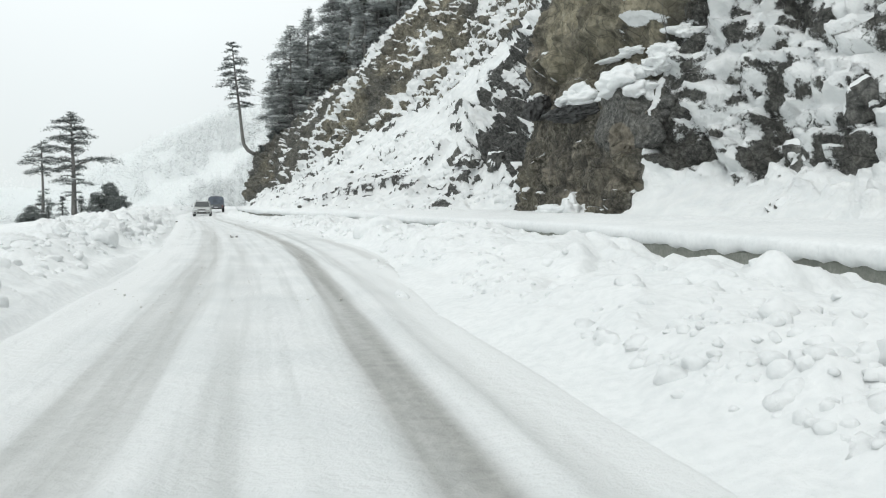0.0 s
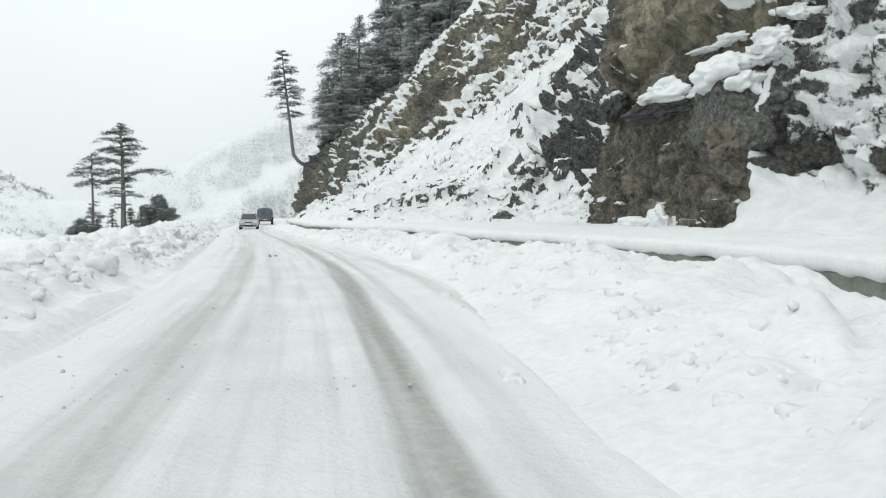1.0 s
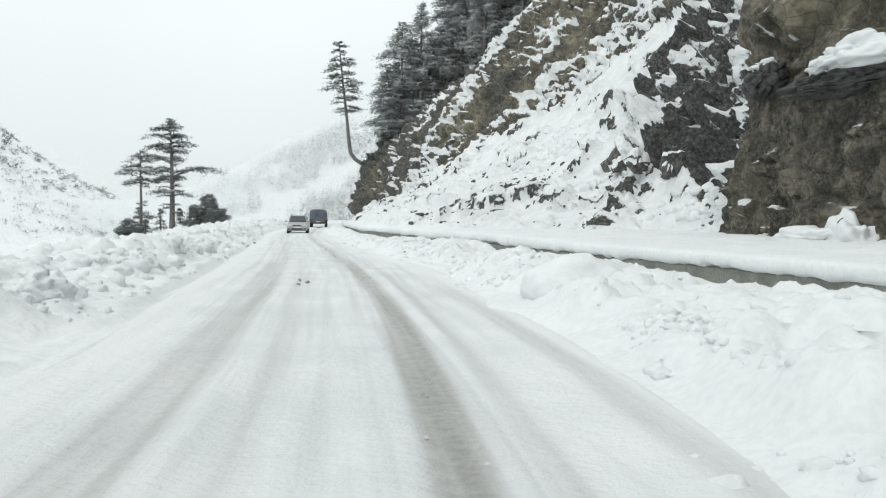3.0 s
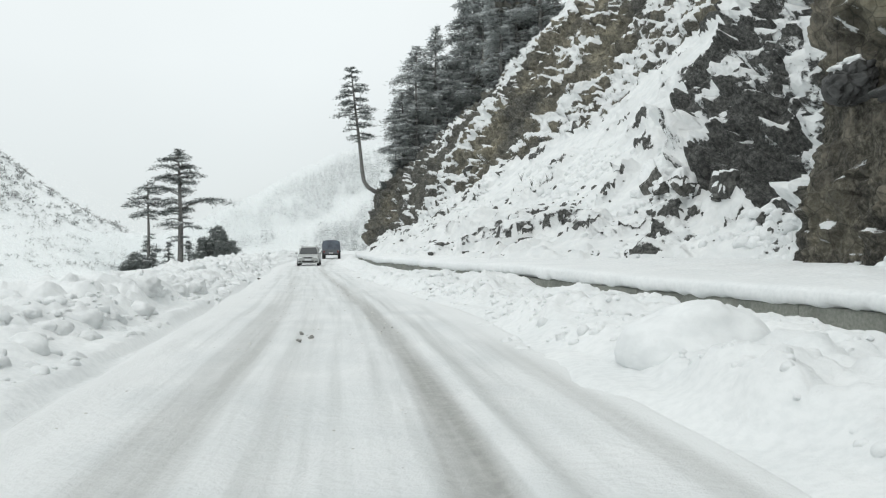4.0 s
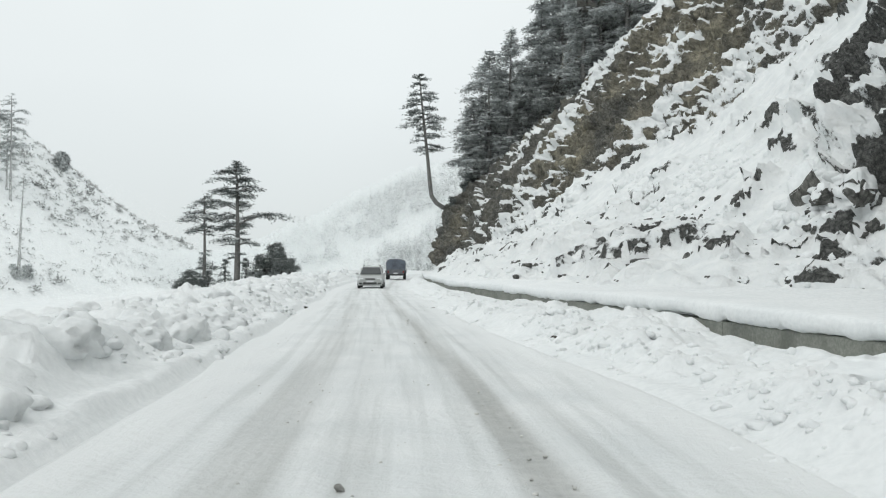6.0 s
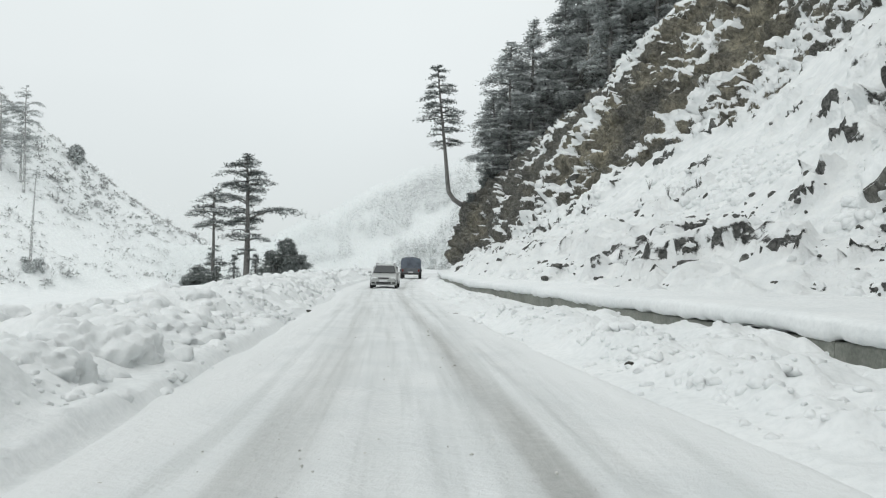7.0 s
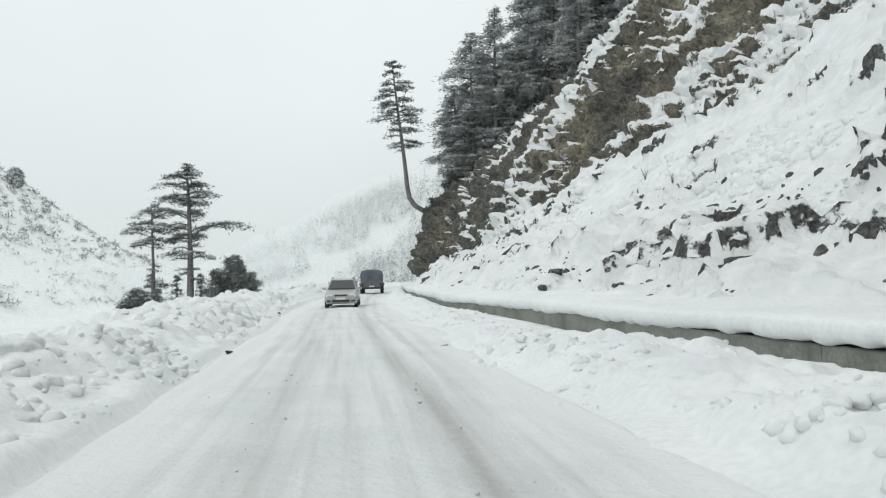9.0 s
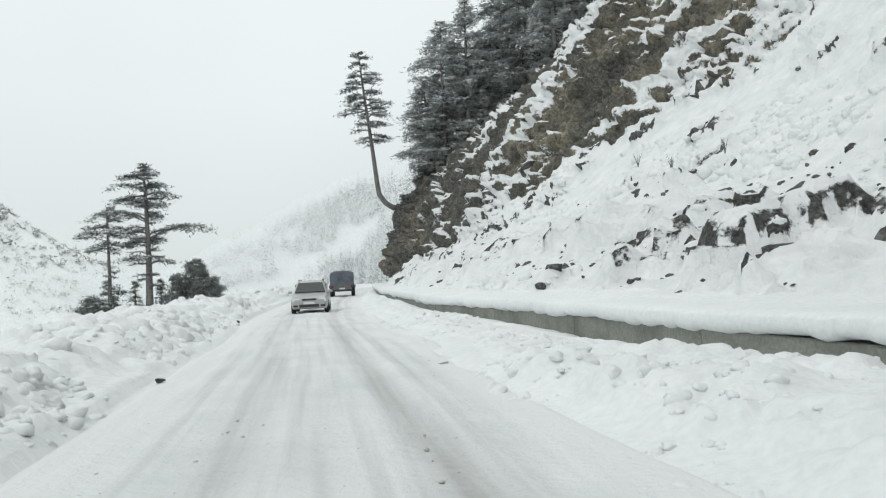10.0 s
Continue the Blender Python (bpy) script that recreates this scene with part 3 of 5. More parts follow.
near = step(37.5, 36.0, fy + 0.35 * np.clip(high - 8, 0, 10)) * step(-0.6, 0.6, hz - np.interp(fy, [20, 27, 30, 33.5, 36.5], [0.8, 0.9, 1.2, 2.3, 3.7]))
upper = step(-1.5, 1.5, fy - np.interp(high, [12, 17, 20, 25, 30], [89.5, 85, 75, 64, 57])) * step(-0.8, 0.8, hz - np.interp(fy, [60, 88, 100, 106, 112, 120, 127, 134], [12.0, 12.0, 11.5, 8.5, 5.5, 3.4, 1.6, 0.2]))
slant = flat * np.array([1, 1, 0.75]) + np.array([-0.55, -0.2, 0]) * flat[:, 2:3]
# places, widths and heights of rocks that stick out of the snow
SLOPE_ROCKS = ((-5.3, 103.8, 12.0, 2.0, 2.4), (-1.8, 99.7, 13.3, 1.8, 3.2), (-0.2, 94.8, 12.2, 0.6, 0.7), (-11.9, 103.8, 6.1, 1.2, 1.9),
    (-9.9, 71.5, 1.0, 0.8, 1.0), (-11.9, 74.5, 0.9, 1.0, 0.9), (-10.3, 77.5, 2.2, 1.3, 0.8), (-9.5, 76.8, 2.7, 1.2, 0.8),
    (-8.5, 72.3, 2.2, 1.4, 0.7), (-7.2, 68.0, 1.9, 1.0, 0.8), (-7.6, 69.4, 2.0, 1.1, 0.7), (-5.9, 68.1, 2.4, 0.8, 0.8))
LEDGE_ROCKS = ((-4.7, 69.1, 2.7, 1.4, 0.6), (-2.8, 69.6, 2.9, 1.3, 1.2), (-15.2, 108.7, 5.5, 1.8, 2.0), (-13.9, 113.6, 9.9, 2.3, 1.1),
    (-9.6, 105.0, 8.8, 2.0, 1.2), (-16.9, 94.5, 2.5, 1.3, 1.0), (-16.1, 85.7, 1.1, 1.0, 1.1), (-6.7, 84.3, 5.5, 0.7, 0.4),
    (-6.2, 83.8, 5.0, 0.7, 0.5), (-6.8, 64.7, 1.1, 0.5, 0.7), (-17.5, 118.0, 7.8, 2.3, 2.1), (-2.6, 99.7, 12.4, 1.5, 2.2))
GULLY_ROCKS = ((-0.5, 73.6, 6.0, 0.8, 1.0), (0.9, 66.7, 5.4, 1.7, 3.0), (2.0, 62.6, 4.9, 1.5, 1.8), (-2.3, 61.0, 0.9, 0.8, 1.0),
    (-2.3, 63.7, 1.8, 0.8, 0.6), (0.7, 60.7, 1.8, 0.7, 0.9), (1.0, 59.5, 1.2, 1.3, 0.8), (-3.0, 66.8, 2.7, 0.8, 0.8),
    (-0.5, 62.9, 2.1, 0.9, 0.6), (4.0, 60.7, 4.6, 2.1, 2.1), (1.4, 65.4, 4.7, 1.4, 1.2), (-11.8, 81.9, 2.4, 1.0, 0.8))
NEAR_ROCKS = ((12.2, 36.3, 3.2, 2.7, 1.8), (13.7, 31.3, 3.1, 2.5, 2.3), (14.4, 29.3, 5.0, 1.6, 1.8), (11.4, 29.0, 1.2, 1.3, 1.1),
    (12.0, 32.6, 1.9, 1.2, 1.2))


def rock_spots(rocks):
    """Roughly one where the slope lies round one of the rocks."""
    total = np.zeros(len(flat))
    bend = np.stack([fbm(flat, 1.1, 3, 66), fbm(flat, 1.1, 3, 67), 0.6 * fbm(flat, 0.8, 3, 68)], 1) * 1.1
    for x, y, z, w, h in rocks:
        near_by = np.abs(flat[:, 1] - y) < 4 + w
        gap = (flat[near_by] + bend[near_by] - np.array([x, y, z])) / np.array([w, w, 0.6 * h + 0.25])
        total[near_by] = np.maximum(total[near_by], np.exp(-1.4 * (gap ** 2).sum(1)))
    return total


low_band = soft_band(foot_y, 60, 100, 4) * soft_band(high + 0.9 * wander, 0.9, 4.0, 0.7)
spots = fbm(slant, 1.9, 3, 65) + 0.16 * low_band + 0.10 * soft_band(foot_y, 96, 126, 6) * step(9, 5, high)
spots = spots + 0.60 * rock_spots(SLOPE_ROCKS + LEDGE_ROCKS + GULLY_ROCKS)
pocket = step(0.36, 0.44, spots) * (1 - np.maximum.reduce([bluff, outcrop, near, upper])) * step(0.7, 1.1, high)
rocky = np.clip(np.maximum.reduce([bluff, outcrop, near, upper, pocket]), 0, 1)
# broken rock: blocks, ribs and stepped ledges
leaning = flat * np.array([1, 1, 1.25]) + np.array([0.5, 0.2, 0]) * flat[:, 2:3]
d1, d2, tag = cells(leaning, 2.6, 70)
e1, e2, tag2 = cells(leaning, 1.0, 71)
c1, c2, tag3 = cells(leaning, 0.5, 69)
ribs = 1 - np.abs(fbm(flat, 4.5, 4, 72)) * 2
toward = 0.3 * flat[:, 0] - 0.95 * flat[:, 1]
dip = 0.7 * flat[:, 2] - 0.7 * toward
ledges = np.mod(dip / 2.6 + 1.5 * fbm(flat, 6.0, 3, 77) + 0.8 * tag, 1.0)
small_ledges = np.mod(dip / 0.95 + 1.6 * fbm(flat, 3.0, 3, 78) + 0.9 * tag2, 1.0)
edge, edge2 = step(0.0, 0.28, d2 - d1), step(0.0, 0.3, e2 - e1)
push = rocky * (edge * (0.9 * (tag - 0.4) + 0.7 * ledges) + edge2 * (0.26 * small_ledges + 0.42 * (tag2 - 0.4)) + step(0.0, 0.3, c2 - c1) * 0.22 * (tag3 - 0.4) + 0.6 * (ribs - 0.6) - 0.4)
push = np.where((pocket > 0.1) & (pocket >= np.maximum.reduce([bluff, outcrop, near, upper])), push * 0.5 + 0.12, push)
push = np.where((outcrop > 0.5) & (bluff < 0.5), push * 1.4, push)
push = np.where(bluff > 0.5, push * 0.5 + 0.25 * fbm(flat, 1.3, 4, 79), push)
push += (1 - rocky) * (0.40 * fbm(flat, 4.0, 3, 73) + 0.12 * fbm(flat, 1.0, 3, 74) + (0.20 + 0.14 * step(7, 3, high)) * domes(flat, 0.8, 75, False) * step(-0.2, 0.3, fbm(flat, 5.0, 2, 64)))
push += 0.16 * fbm(flat, 0.7, 4, 76, 0.6) * rocky + 0.35 * step(0.15, 0.36, spots) * (1 - bluff) * (1 - upper) * soft_band(foot_y, 62, 130, 3)
# pale upper layer that overhangs the bluff
push += 0.55 * bluff * step(8.3, 8.9, hz + 0.3 * wander) - 0.35 * bluff * soft_band(hz, 6.9, 8.1, 0.4)
push *= step(0.3, 1.2, high)
moved = (flat + push[:, None] * cn.reshape(-1, 3)).reshape(NU, NV, 3)


def blurred(a, times):
    for _ in range(times):
        a = (np.roll(a, 1, 0) + np.roll(a, -1, 0) + np.roll(a, 1, 1) + np.roll(a, -1, 1) + 2 * a) / 6
    return a


def covered(zone, share):
    """Level that leaves the given share of a zone under snow."""
    pick = lies[zone > 0.5]
    return np.quantile(pick, 1 - share) if len(pick) else 0.0


up = blurred(normals(moved)[..., 2], 2).ravel()
lies = up + 0.50 * fbm(slant, 2.6, 5, 80, 0.58) + 0.36 * fbm(slant, 6.0, 2, 81)
strata = np.stack([dip, 0.28 * (toward + flat[:, 2]), 0.3 * flat[:, 0]], 1)
lies = np.where(upper > 0.3, 0.8 * up + 0.8 * fbm(strata, 2.6, 5, 84, 0.55) + 0.35 * fbm(slant, 5.0, 2, 81), lies)
calm = np.clip(np.maximum(near, outcrop) - bluff - upper, 0, 1)
lies = np.where(calm > 0.3, 0.75 * blurred(up.reshape(NU, NV), 2).ravel() + 0.85 * fbm(slant, 2.7, 5, 88, 0.55), lies)
level = np.full(len(flat), -1.0)
for zone, share in ((pocket, 0.6), (near, 0.6), (near * step(23, 26, foot_y) * step(15, 12, high), 0.68), (outcrop * step(9, 7, high), 0.42), (outcrop * step(7, 9, high), 0.36), (upper * step(128, 112, foot_y), 0.50), (upper * step(112, 128, foot_y), 0.20), (upper * step(116, 124, foot_y) * step(14, 17, high), 0.3), (bluff, 0.02)):
    level = np.where(zone > 0.5, covered(zone, share), level)
snow = np.clip(0.5 + 1.3 * (lies - level), 0, 1)
speck = step(0.0, 0.3, fbm(slant, 2.6, 4, 85)) * (1 - rocky) * step(0.8, 1.5, high) * (0.12 + 0.33 * step(9, 5, high) + 0.55 * np.maximum(low_band, step(0.05, 0.3, spots)))
snow = snow * (1 - speck) + speck * np.minimum(snow, 0.585)
soft_snow = step(0.5, 0.75, blurred(snow.reshape(NU, NV), 1))
moved = moved + (soft_snow * step(0.3, 1.2, rise) * 0.16 * rocky.reshape(NU, NV))[..., None] * (cn + np.array([0, 0, 0.6]))
brown = np.clip(bluff + upper * (0.2 + 0.5 * step(-0.2, 0.25, fbm(flat, 7.0, 3, 82))) + near * 0.15, 0, 1)
cliff = mesh_object("cliff", moved.reshape(-1, 3), grid_faces(NU, NV), CLIFF)
face_snow = snow[grid_faces(NU, NV)].mean(1)
cliff.data.polygons.foreach_set("use_smooth", (face_snow > 0.36).tolist())
attribute(cliff, "snow", snow)
attribute(cliff, "brown", brown)
# upper rock mixed towards the pale colour in patches
upper_pale = upper * (0.45 + 0.5 * step(-0.1, 0.35, fbm(slant, 2.2, 4, 86)))
attribute(cliff, "pale", np.maximum(bluff * np.maximum(step(7.5, 8.3, high + 0.25 * wander) * step(49.5, 47.0, foot_y) * (0.5 + 0.45 * step(-0.35, 0.15, fbm(flat, 3.0, 3, 83))), 0.4 * step(0.0, 0.4, fbm(flat, 2.4, 4, 87))), upper_pale))
tagged(cliff, "steep brown and dark rock cliff with snow slopes and ledges", "cliff", kind="structure")


# ---- distance ----
def hillside(name, x, y, z, mat, label):
    g = np.stack([x, y, z], -1)
    ob = mesh_object(name, g.reshape(-1, 3), grid_faces(*x.shape), mat)
    return tagged(ob, label, "hillside", kind="structure")


hx, hy = np.meshgrid(np.linspace(-560, -90, 150), np.linspace(150, 520, 110), indexing="ij")
hp = np.stack([hx.ravel(), hy.ravel(), np.zeros(hx.size)], 1)


def left_hill(x, y):
    p = np.stack([x, y, np.zeros(len(x))], 1)
    ridge = np.clip(-(x + 182 + 6 * fbm(p, 40, 3, 92)) * 0.78, 0, 150)
    climb = step(130, 330, y + 10 * fbm(p, 60, 3, 90)) * step(520, 350, y)
    return -9 + ridge * climb + 1.6 * fbm(p, 18, 4, 91) * climb


hillside("hill_left", hx, hy, left_hill(*hp[:, :2].T).reshape(hx.shape), SNOW, "far snowy hillside dotted with scrub")
mx, my = np.meshgrid(np.linspace(-420, 420, 130), np.linspace(430, 800, 60), indexing="ij")
mp = np.stack([mx.ravel(), my.ravel(), np.zeros(mx.size)], 1)


def far_hill(x, y):
    p = np.stack([x, y, np.zeros(len(x))], 1)
    ridge = np.interp(x, [-420, -300, -265, -245, -216, -191, -158, -120, -60, 420], [3, 5, 10, 20, 35, 50, 60, 72, 95, 140])
    return -6 + (ridge + 8 * fbm(p, 50, 4, 93) + 3 * fbm(p, 16, 3, 94)) * step(430, 640, y)


hillside("hill_far", mx, my, far_hill(*mp[:, :2].T).reshape(mx.shape), SNOW, "pale mountain spur fading into falling snow")


# ---- snow heaps ----
def ico(level):
    bm = bmesh.new()
    bmesh.ops.create_icosphere(bm, subdivisions=level, radius=1.0)
    v = np.array([w.co[:] for w in bm.verts])
    f = np.array([[w.index for w in face.verts] for face in bm.faces])
    bm.free()
    return v, f


def heap_of(name, centres, sizes, level, mat, seed, flat_z=0.75, rough=0.7):
    """Many rounded lumps in one mesh."""
    v, f = ico(level)
    rng = np.random.default_rng(seed)
    all_v, all_f = [], []
    for n, (c, s) in enumerate(zip(centres, sizes)):
        q = v * (1 + rough * fbm(v + rng.uniform(0, 90, 3), 0.9, 3, seed, 0.62)[:, None])
        a = rng.uniform(0, math.tau)
        q = q * np.array([1, rng.uniform(0.7, 1.1), flat_z * rng.uniform(0.8, 1.15)]) * s
        q = np.stack([q[:, 0] * math.cos(a) - q[:, 1] * math.sin(a), q[:, 0] * math.sin(a) + q[:, 1] * math.cos(a), q[:, 2]], 1)
        all_v.append(q + c)
        all_f.append(f + n * len(v))
    return mesh_object(name, np.concatenate(all_v), np.concatenate(all_f), mat)


def bank_chunks(name, seed, count, side, d_range, y_range, size, level):
    rng = np.random.default_rng(seed)
    y = y_range[0] + (y_range[1] - y_range[0]) * rng.uniform(0, 1, count) ** 1.3
    if side < 0:
        x = road_x(y) - rng.uniform(*d_range, count)
    else:
        e = road_x(y) + edge_right(y) + 0.3
        x = e + (wall_x(y) - 0.7 - e) * rng.uniform(0, 1, count) ** 1.9
    keep = fbm(np.stack([x, y, 0 * x], 1), 3.0, 2, seed) > -0.15
    x, y = x[keep], y[keep]
    s = size[0] + (size[1] - size[0]) * rng.uniform(0, 1, len(x)) ** 2.5
    z = ground_height(x, y) - s * 0.42
    return heap_of(name, np.stack([x, y, z], 1), s, level, SNOW, seed)


tagged(bank_chunks("snow_chunks", 101, 900, -1, (3.5, 6.6), (4, 70), (0.10, 0.34), 3),
       "ploughed-up rounded snow chunks along the valley bank", "snow chunks", kind="stuff")
tagged(bank_chunks("snow_chunks", 102, 700, -1, (3.2, 6.5), (60, 120), (0.15, 0.45), 2),
       "small ploughed snow chunks farther along the bank", "snow chunks", kind="stuff")
tagged(bank_chunks("snow_crumbs", 103, 2200, 1, None, (4, 80), (0.04, 0.14), 2),
       "lumpy crumbs of ploughed snow beside the road", "snow crumbs", kind="stuff")


def billow_lump(seed):
    """A fluffy knobbly lump of ploughed snow, about one metre across."""
    v, f = ico(4)
    q = v * 0.5 * knobbly(v, seed)[:, None]
    return mesh_object("snow_chunk", q, f, SNOW)


LUMPS = [billow_lump(s) for s in range(1, 9)]
brng = np.random.default_rng(150)
for n in range(110):
    y = 8 + 72 * brng.uniform() ** 1.15
    out = brng.uniform(3.7, 6.4)
    size = brng.uniform(0.45, 1.15) * (0.75 if out < 4.2 else 1.0)
    x = float(road_x(np.array([y]))[0]) - out
    z = float(ground_height(np.array([x]), np.array([y]))[0])
    chunk = copy_thing(LUMPS[n % 8], pose(x, y, z))
    chunk.matrix_basis = pose(x, y, z - 0.34 * size, 0, 0, float(brng.uniform(0, 360))) @ Matrix.Diagonal((size, size * float(brng.uniform(0.8, 1.2)), size * 0.8, 1))
    tagged(chunk, ("big" if size > 0.85 else "small" if size < 0.6 else "rounded") + " fluffy chunk of ploughed snow on the bank", "snow chunk", "ploughed snow chunks")
for lump in LUMPS:
    bpy.data.objects.remove(lump)


def clods(name, seed, count, d_range, y_range, size, label):
    """Small crumbs of packed snow lying on the road and at its edges."""
    rng = np.random.default_rng(seed)
    y = y_range[0] + (y_range[1] - y_range[0]) * rng.uniform(0, 1, count)
    off = rng.uniform(*d_range, count)
    x = road_x(y) + off + np.where(off > 1.9, edge_right(y) - 2.7, 0)
    keep = fbm(np.stack([x, y * 0.4, 0 * x], 1), 1.2, 3, seed) > 0.02
    x, y = x[keep], y[keep]
    s = size[0] + (size[1] - size[0]) * rng.uniform(0, 1, len(x)) ** 3
    z = np.where((x - road_x(y) > edge_right(y) - 0.2) | (road_x(y) - x > edge_left(y)), ground_height(x, y), -0.01) - s * 0.15
    return tagged(heap_of(name, np.stack([x, y, z], 1), s, 2, GREY_SNOW if name == "road_crumbs" else SNOW, seed, 0.7, 0.8), label, "snow crumbs", kind="stuff")


clods("road_crumbs", 111, 1200, (-2.5, 1.9), (3, 66), (0.008, 0.026), "scattered crumbs of packed snow on the road")
clods("edge_crumbs", 112, 2000, (2.0, 4.2), (3, 75), (0.03, 0.13), "broken snow crumbs along the ploughed edge")
clods("edge_crumbs", 113, 1900, (-4.6, -2.95), (3, 75), (0.03, 0.17), "broken snow crumbs below the valley bank")


def snow_mound(x, y, z, w, d, h, seed, label, rough=0.5):
    if rough < 0.4:
        ob = lump_mesh("snow_mound", SNOW, seed, rough, 1.0, 5)
    else:
        v, f = ico(5)
        ob = mesh_object("snow_mound", v * 0.55 * knobbly(v, seed)[:, None], f, SNOW)
    ob.matrix_basis = pose(x, y, z, 0, 0, seed * 47) @ Matrix.Diagonal((w, d, h, 1))
    return tagged(ob, label, "snow mound", "snow mounds on the banks")


snow_mound(-2.2, 30.0, 0.12, 2.0, 2.0, 1.45, 1, "large smooth rounded snow mound before the concrete wall", 0.16)
snow_mound(-0.6, 29.2, -0.05, 1.8, 1.5, 1.15, 12, "rounded snow heap beside the large mound", 0.25)
snow_mound(-14.6, 42.2, 0.13, 1.5, 1.3, 1.1, 2, "big rounded ploughed snow block on the bank")
snow_mound(-14.2, 40.4, 0.13, 1.2, 1.2, 0.9, 3, "rounded ploughed snow block sunk in the bank")
snow_mound(-15.6, 45.6, 0.13, 1.6, 1.3, 0.9, 4, "knobbly snow block on the bank crest")
snow_mound(-15.2, 43.8, 0.23, 1.1, 1.0, 0.8, 5, "rounded ploughed snow block sunk in the bank")
snow_mound(-12.1, 28.5, 0.28, 1.5, 1.6, 0.9, 6, "broad rounded snow block on the bank")
snow_mound(-20.3, 58.5, 0.25, 1.3, 1.4, 0.8, 7, "knobbly snow block on the bank crest")
snow_mound(-10.0, 26.0, 0.35, 1.0, 1.2, 0.8, 8, "rounded ploughed snow block sunk in the bank")
snow_mound(-8.4, 17.5, 0.23, 1.6, 1.5, 0.8, 9, "broad rounded snow block on the bank")
snow_mound(-3.5, 38.2, 0.15, 2.6, 1.6, 0.8, 10, "low snow heap near the wall")
snow_mound(-6.0, 48.0, 0.05, 1.6, 1.4, 0.6, 11, "low snow heap near the wall")


def bluff_stone_material():
    """Dark boulder with a broken tan face low on one side."""
    m, nt, b = material("dark_rock_with_tan_face", 0.9)
    col, grain = rock_colours(nt, 0.15)
    c = nt.nodes.new("ShaderNodeTexCoord")
    away = nt.nodes.new("ShaderNodeVectorMath")
    away.operation = "DISTANCE"
    away.inputs[1].default_value = (-0.95, -0.45, -0.75)
    nt.links.new(c.outputs["Object"], away.inputs[0])
    edge_noise = tex(nt, 2.2, 6, 0.7)
    ragged = nt.nodes.new("ShaderNodeMath")
    ragged.operation = "MULTIPLY_ADD"
    ragged.inputs[1].default_value = 0.3
    nt.links.new(edge_noise.outputs["Fac"], ragged.inputs[0])
    nt.links.new(away.outputs["Value"], ragged.inputs[2])
    face = ramp_of(nt, ragged.outputs[0], [(0.0, (0.85, 0.85, 0.85)), (0.9, (0.85, 0.85, 0.85)), (1.0, (0, 0, 0))]).outputs["Color"]
    tan = ramp_of(nt, tex(nt, 5.0, 8, 0.7).outputs["Fac"], [(0.35, (0.13, 0.115, 0.09)), (0.65, (0.27, 0.24, 0.185))]).outputs["Color"]
    nt.links.new(mixed(nt, face, col, tan), b.inputs["Base Color"])
    bumped(nt, b, grain, 0.9, 0.15)
    return m


def bluff_stone(x, y, z, out, long, tall, turn, seed, mat, label, blocky=0.35):
    ob = lump_mesh("boulder", mat, seed, 0.22, 1.0, 5, blocky)
    ob.data.transform(Matrix.Diagonal((out, long, tall, 1)))
    p = np.array([v.co[:] for v in ob.data.vertices])
    d1, d2, tag = cells(p + seed, 0.8, seed)
    chip = 0.16 * (tag - 0.5) + 0.10 * fbm(p, 0.35, 4, seed, 0.6) - 0.10 * step(0.16, 0.0, d2 - d1)
    p *= 1 + (chip / np.maximum(np.linalg.norm(p, axis=1), 0.3))[:, None]
    ob.data.vertices.foreach_set("co", p.ravel())
    ob.data.update()
    ob.matrix_basis = pose(x, y, z, 0, 0, turn)
    return tagged(ob, label, "boulder", "boulders in the bluff")


def snow_cap(x, y, z, out, long, tall, turn, seed, label):
    ob = lump_mesh("snow_cushion", SNOW, seed, 0.55, 1.0, 5)
    ob.matrix_basis = pose(x, y, z, 0, 0, turn) @ Matrix.Diagonal((out, long, tall, 1))
    return tagged(ob, label, "snow cushion", "snow cushions on the bluff")


bluff_stone(8.4, 38.8, 4.75, 2.1, 3.9, 3.8, 26, 31, bluff_stone_material(), "large dark boulder with a tan broken face in the bluff", 0.2)
bluff_stone(6.7, 43.6, 5.75, 1.7, 6.0, 0.8, 15, 32, BLACK_ROCK, "dark overhanging rock slab across the bluff")
bluff_stone(5.2, 48.0, 6.5, 1.3, 2.1, 1.3, 15, 33, BLACK_ROCK, "round dark boulder stuck in the bluff", 0.15)
bluff_stone(9.9, 36.9, 5.2, 1.6, 1.8, 1.3, 20, 34, ROCK_DARK, "rounded dark boulder at the edge of the bluff", 0.2)
for n, (x, y, z, out, long, tall) in enumerate(((6.6, 42.9, 6.5, 1.5, 3.6, 1.0), (6.35, 44.2, 6.45, 1.2, 1.8, 0.7), (5.2, 48.0, 7.1, 0.7, 1.2, 0.4), (8.1, 38.9, 6.6, 1.8, 2.4, 1.2), (8.6, 38.0, 6.2, 1.5, 1.9, 1.2),
                                               (7.75, 40.0, 6.3, 1.0, 1.6, 0.8), (9.1, 37.9, 7.2, 1.4, 1.7, 0.8), (9.7, 37.7, 7.9, 1.4, 1.6, 0.8), (10.3, 37.6, 8.7, 1.4, 1.5, 0.8),
                                               (7.75, 41.0, 7.95, 0.6, 1.8, 0.2), (8.5, 39.4, 8.1, 0.9, 1.8, 0.4), (6.4, 41.4, 0.6, 1.3, 2.2, 1.7), (5.55, 43.2, 0.7, 1.2, 2.4, 0.8))):
    snow_cap(x, y, z, out, long, tall, 18, 20 + n, "thick snow cap on a jutting bluff ledge" if z > 2 else "tongue of snow banked against the bluff's foot")


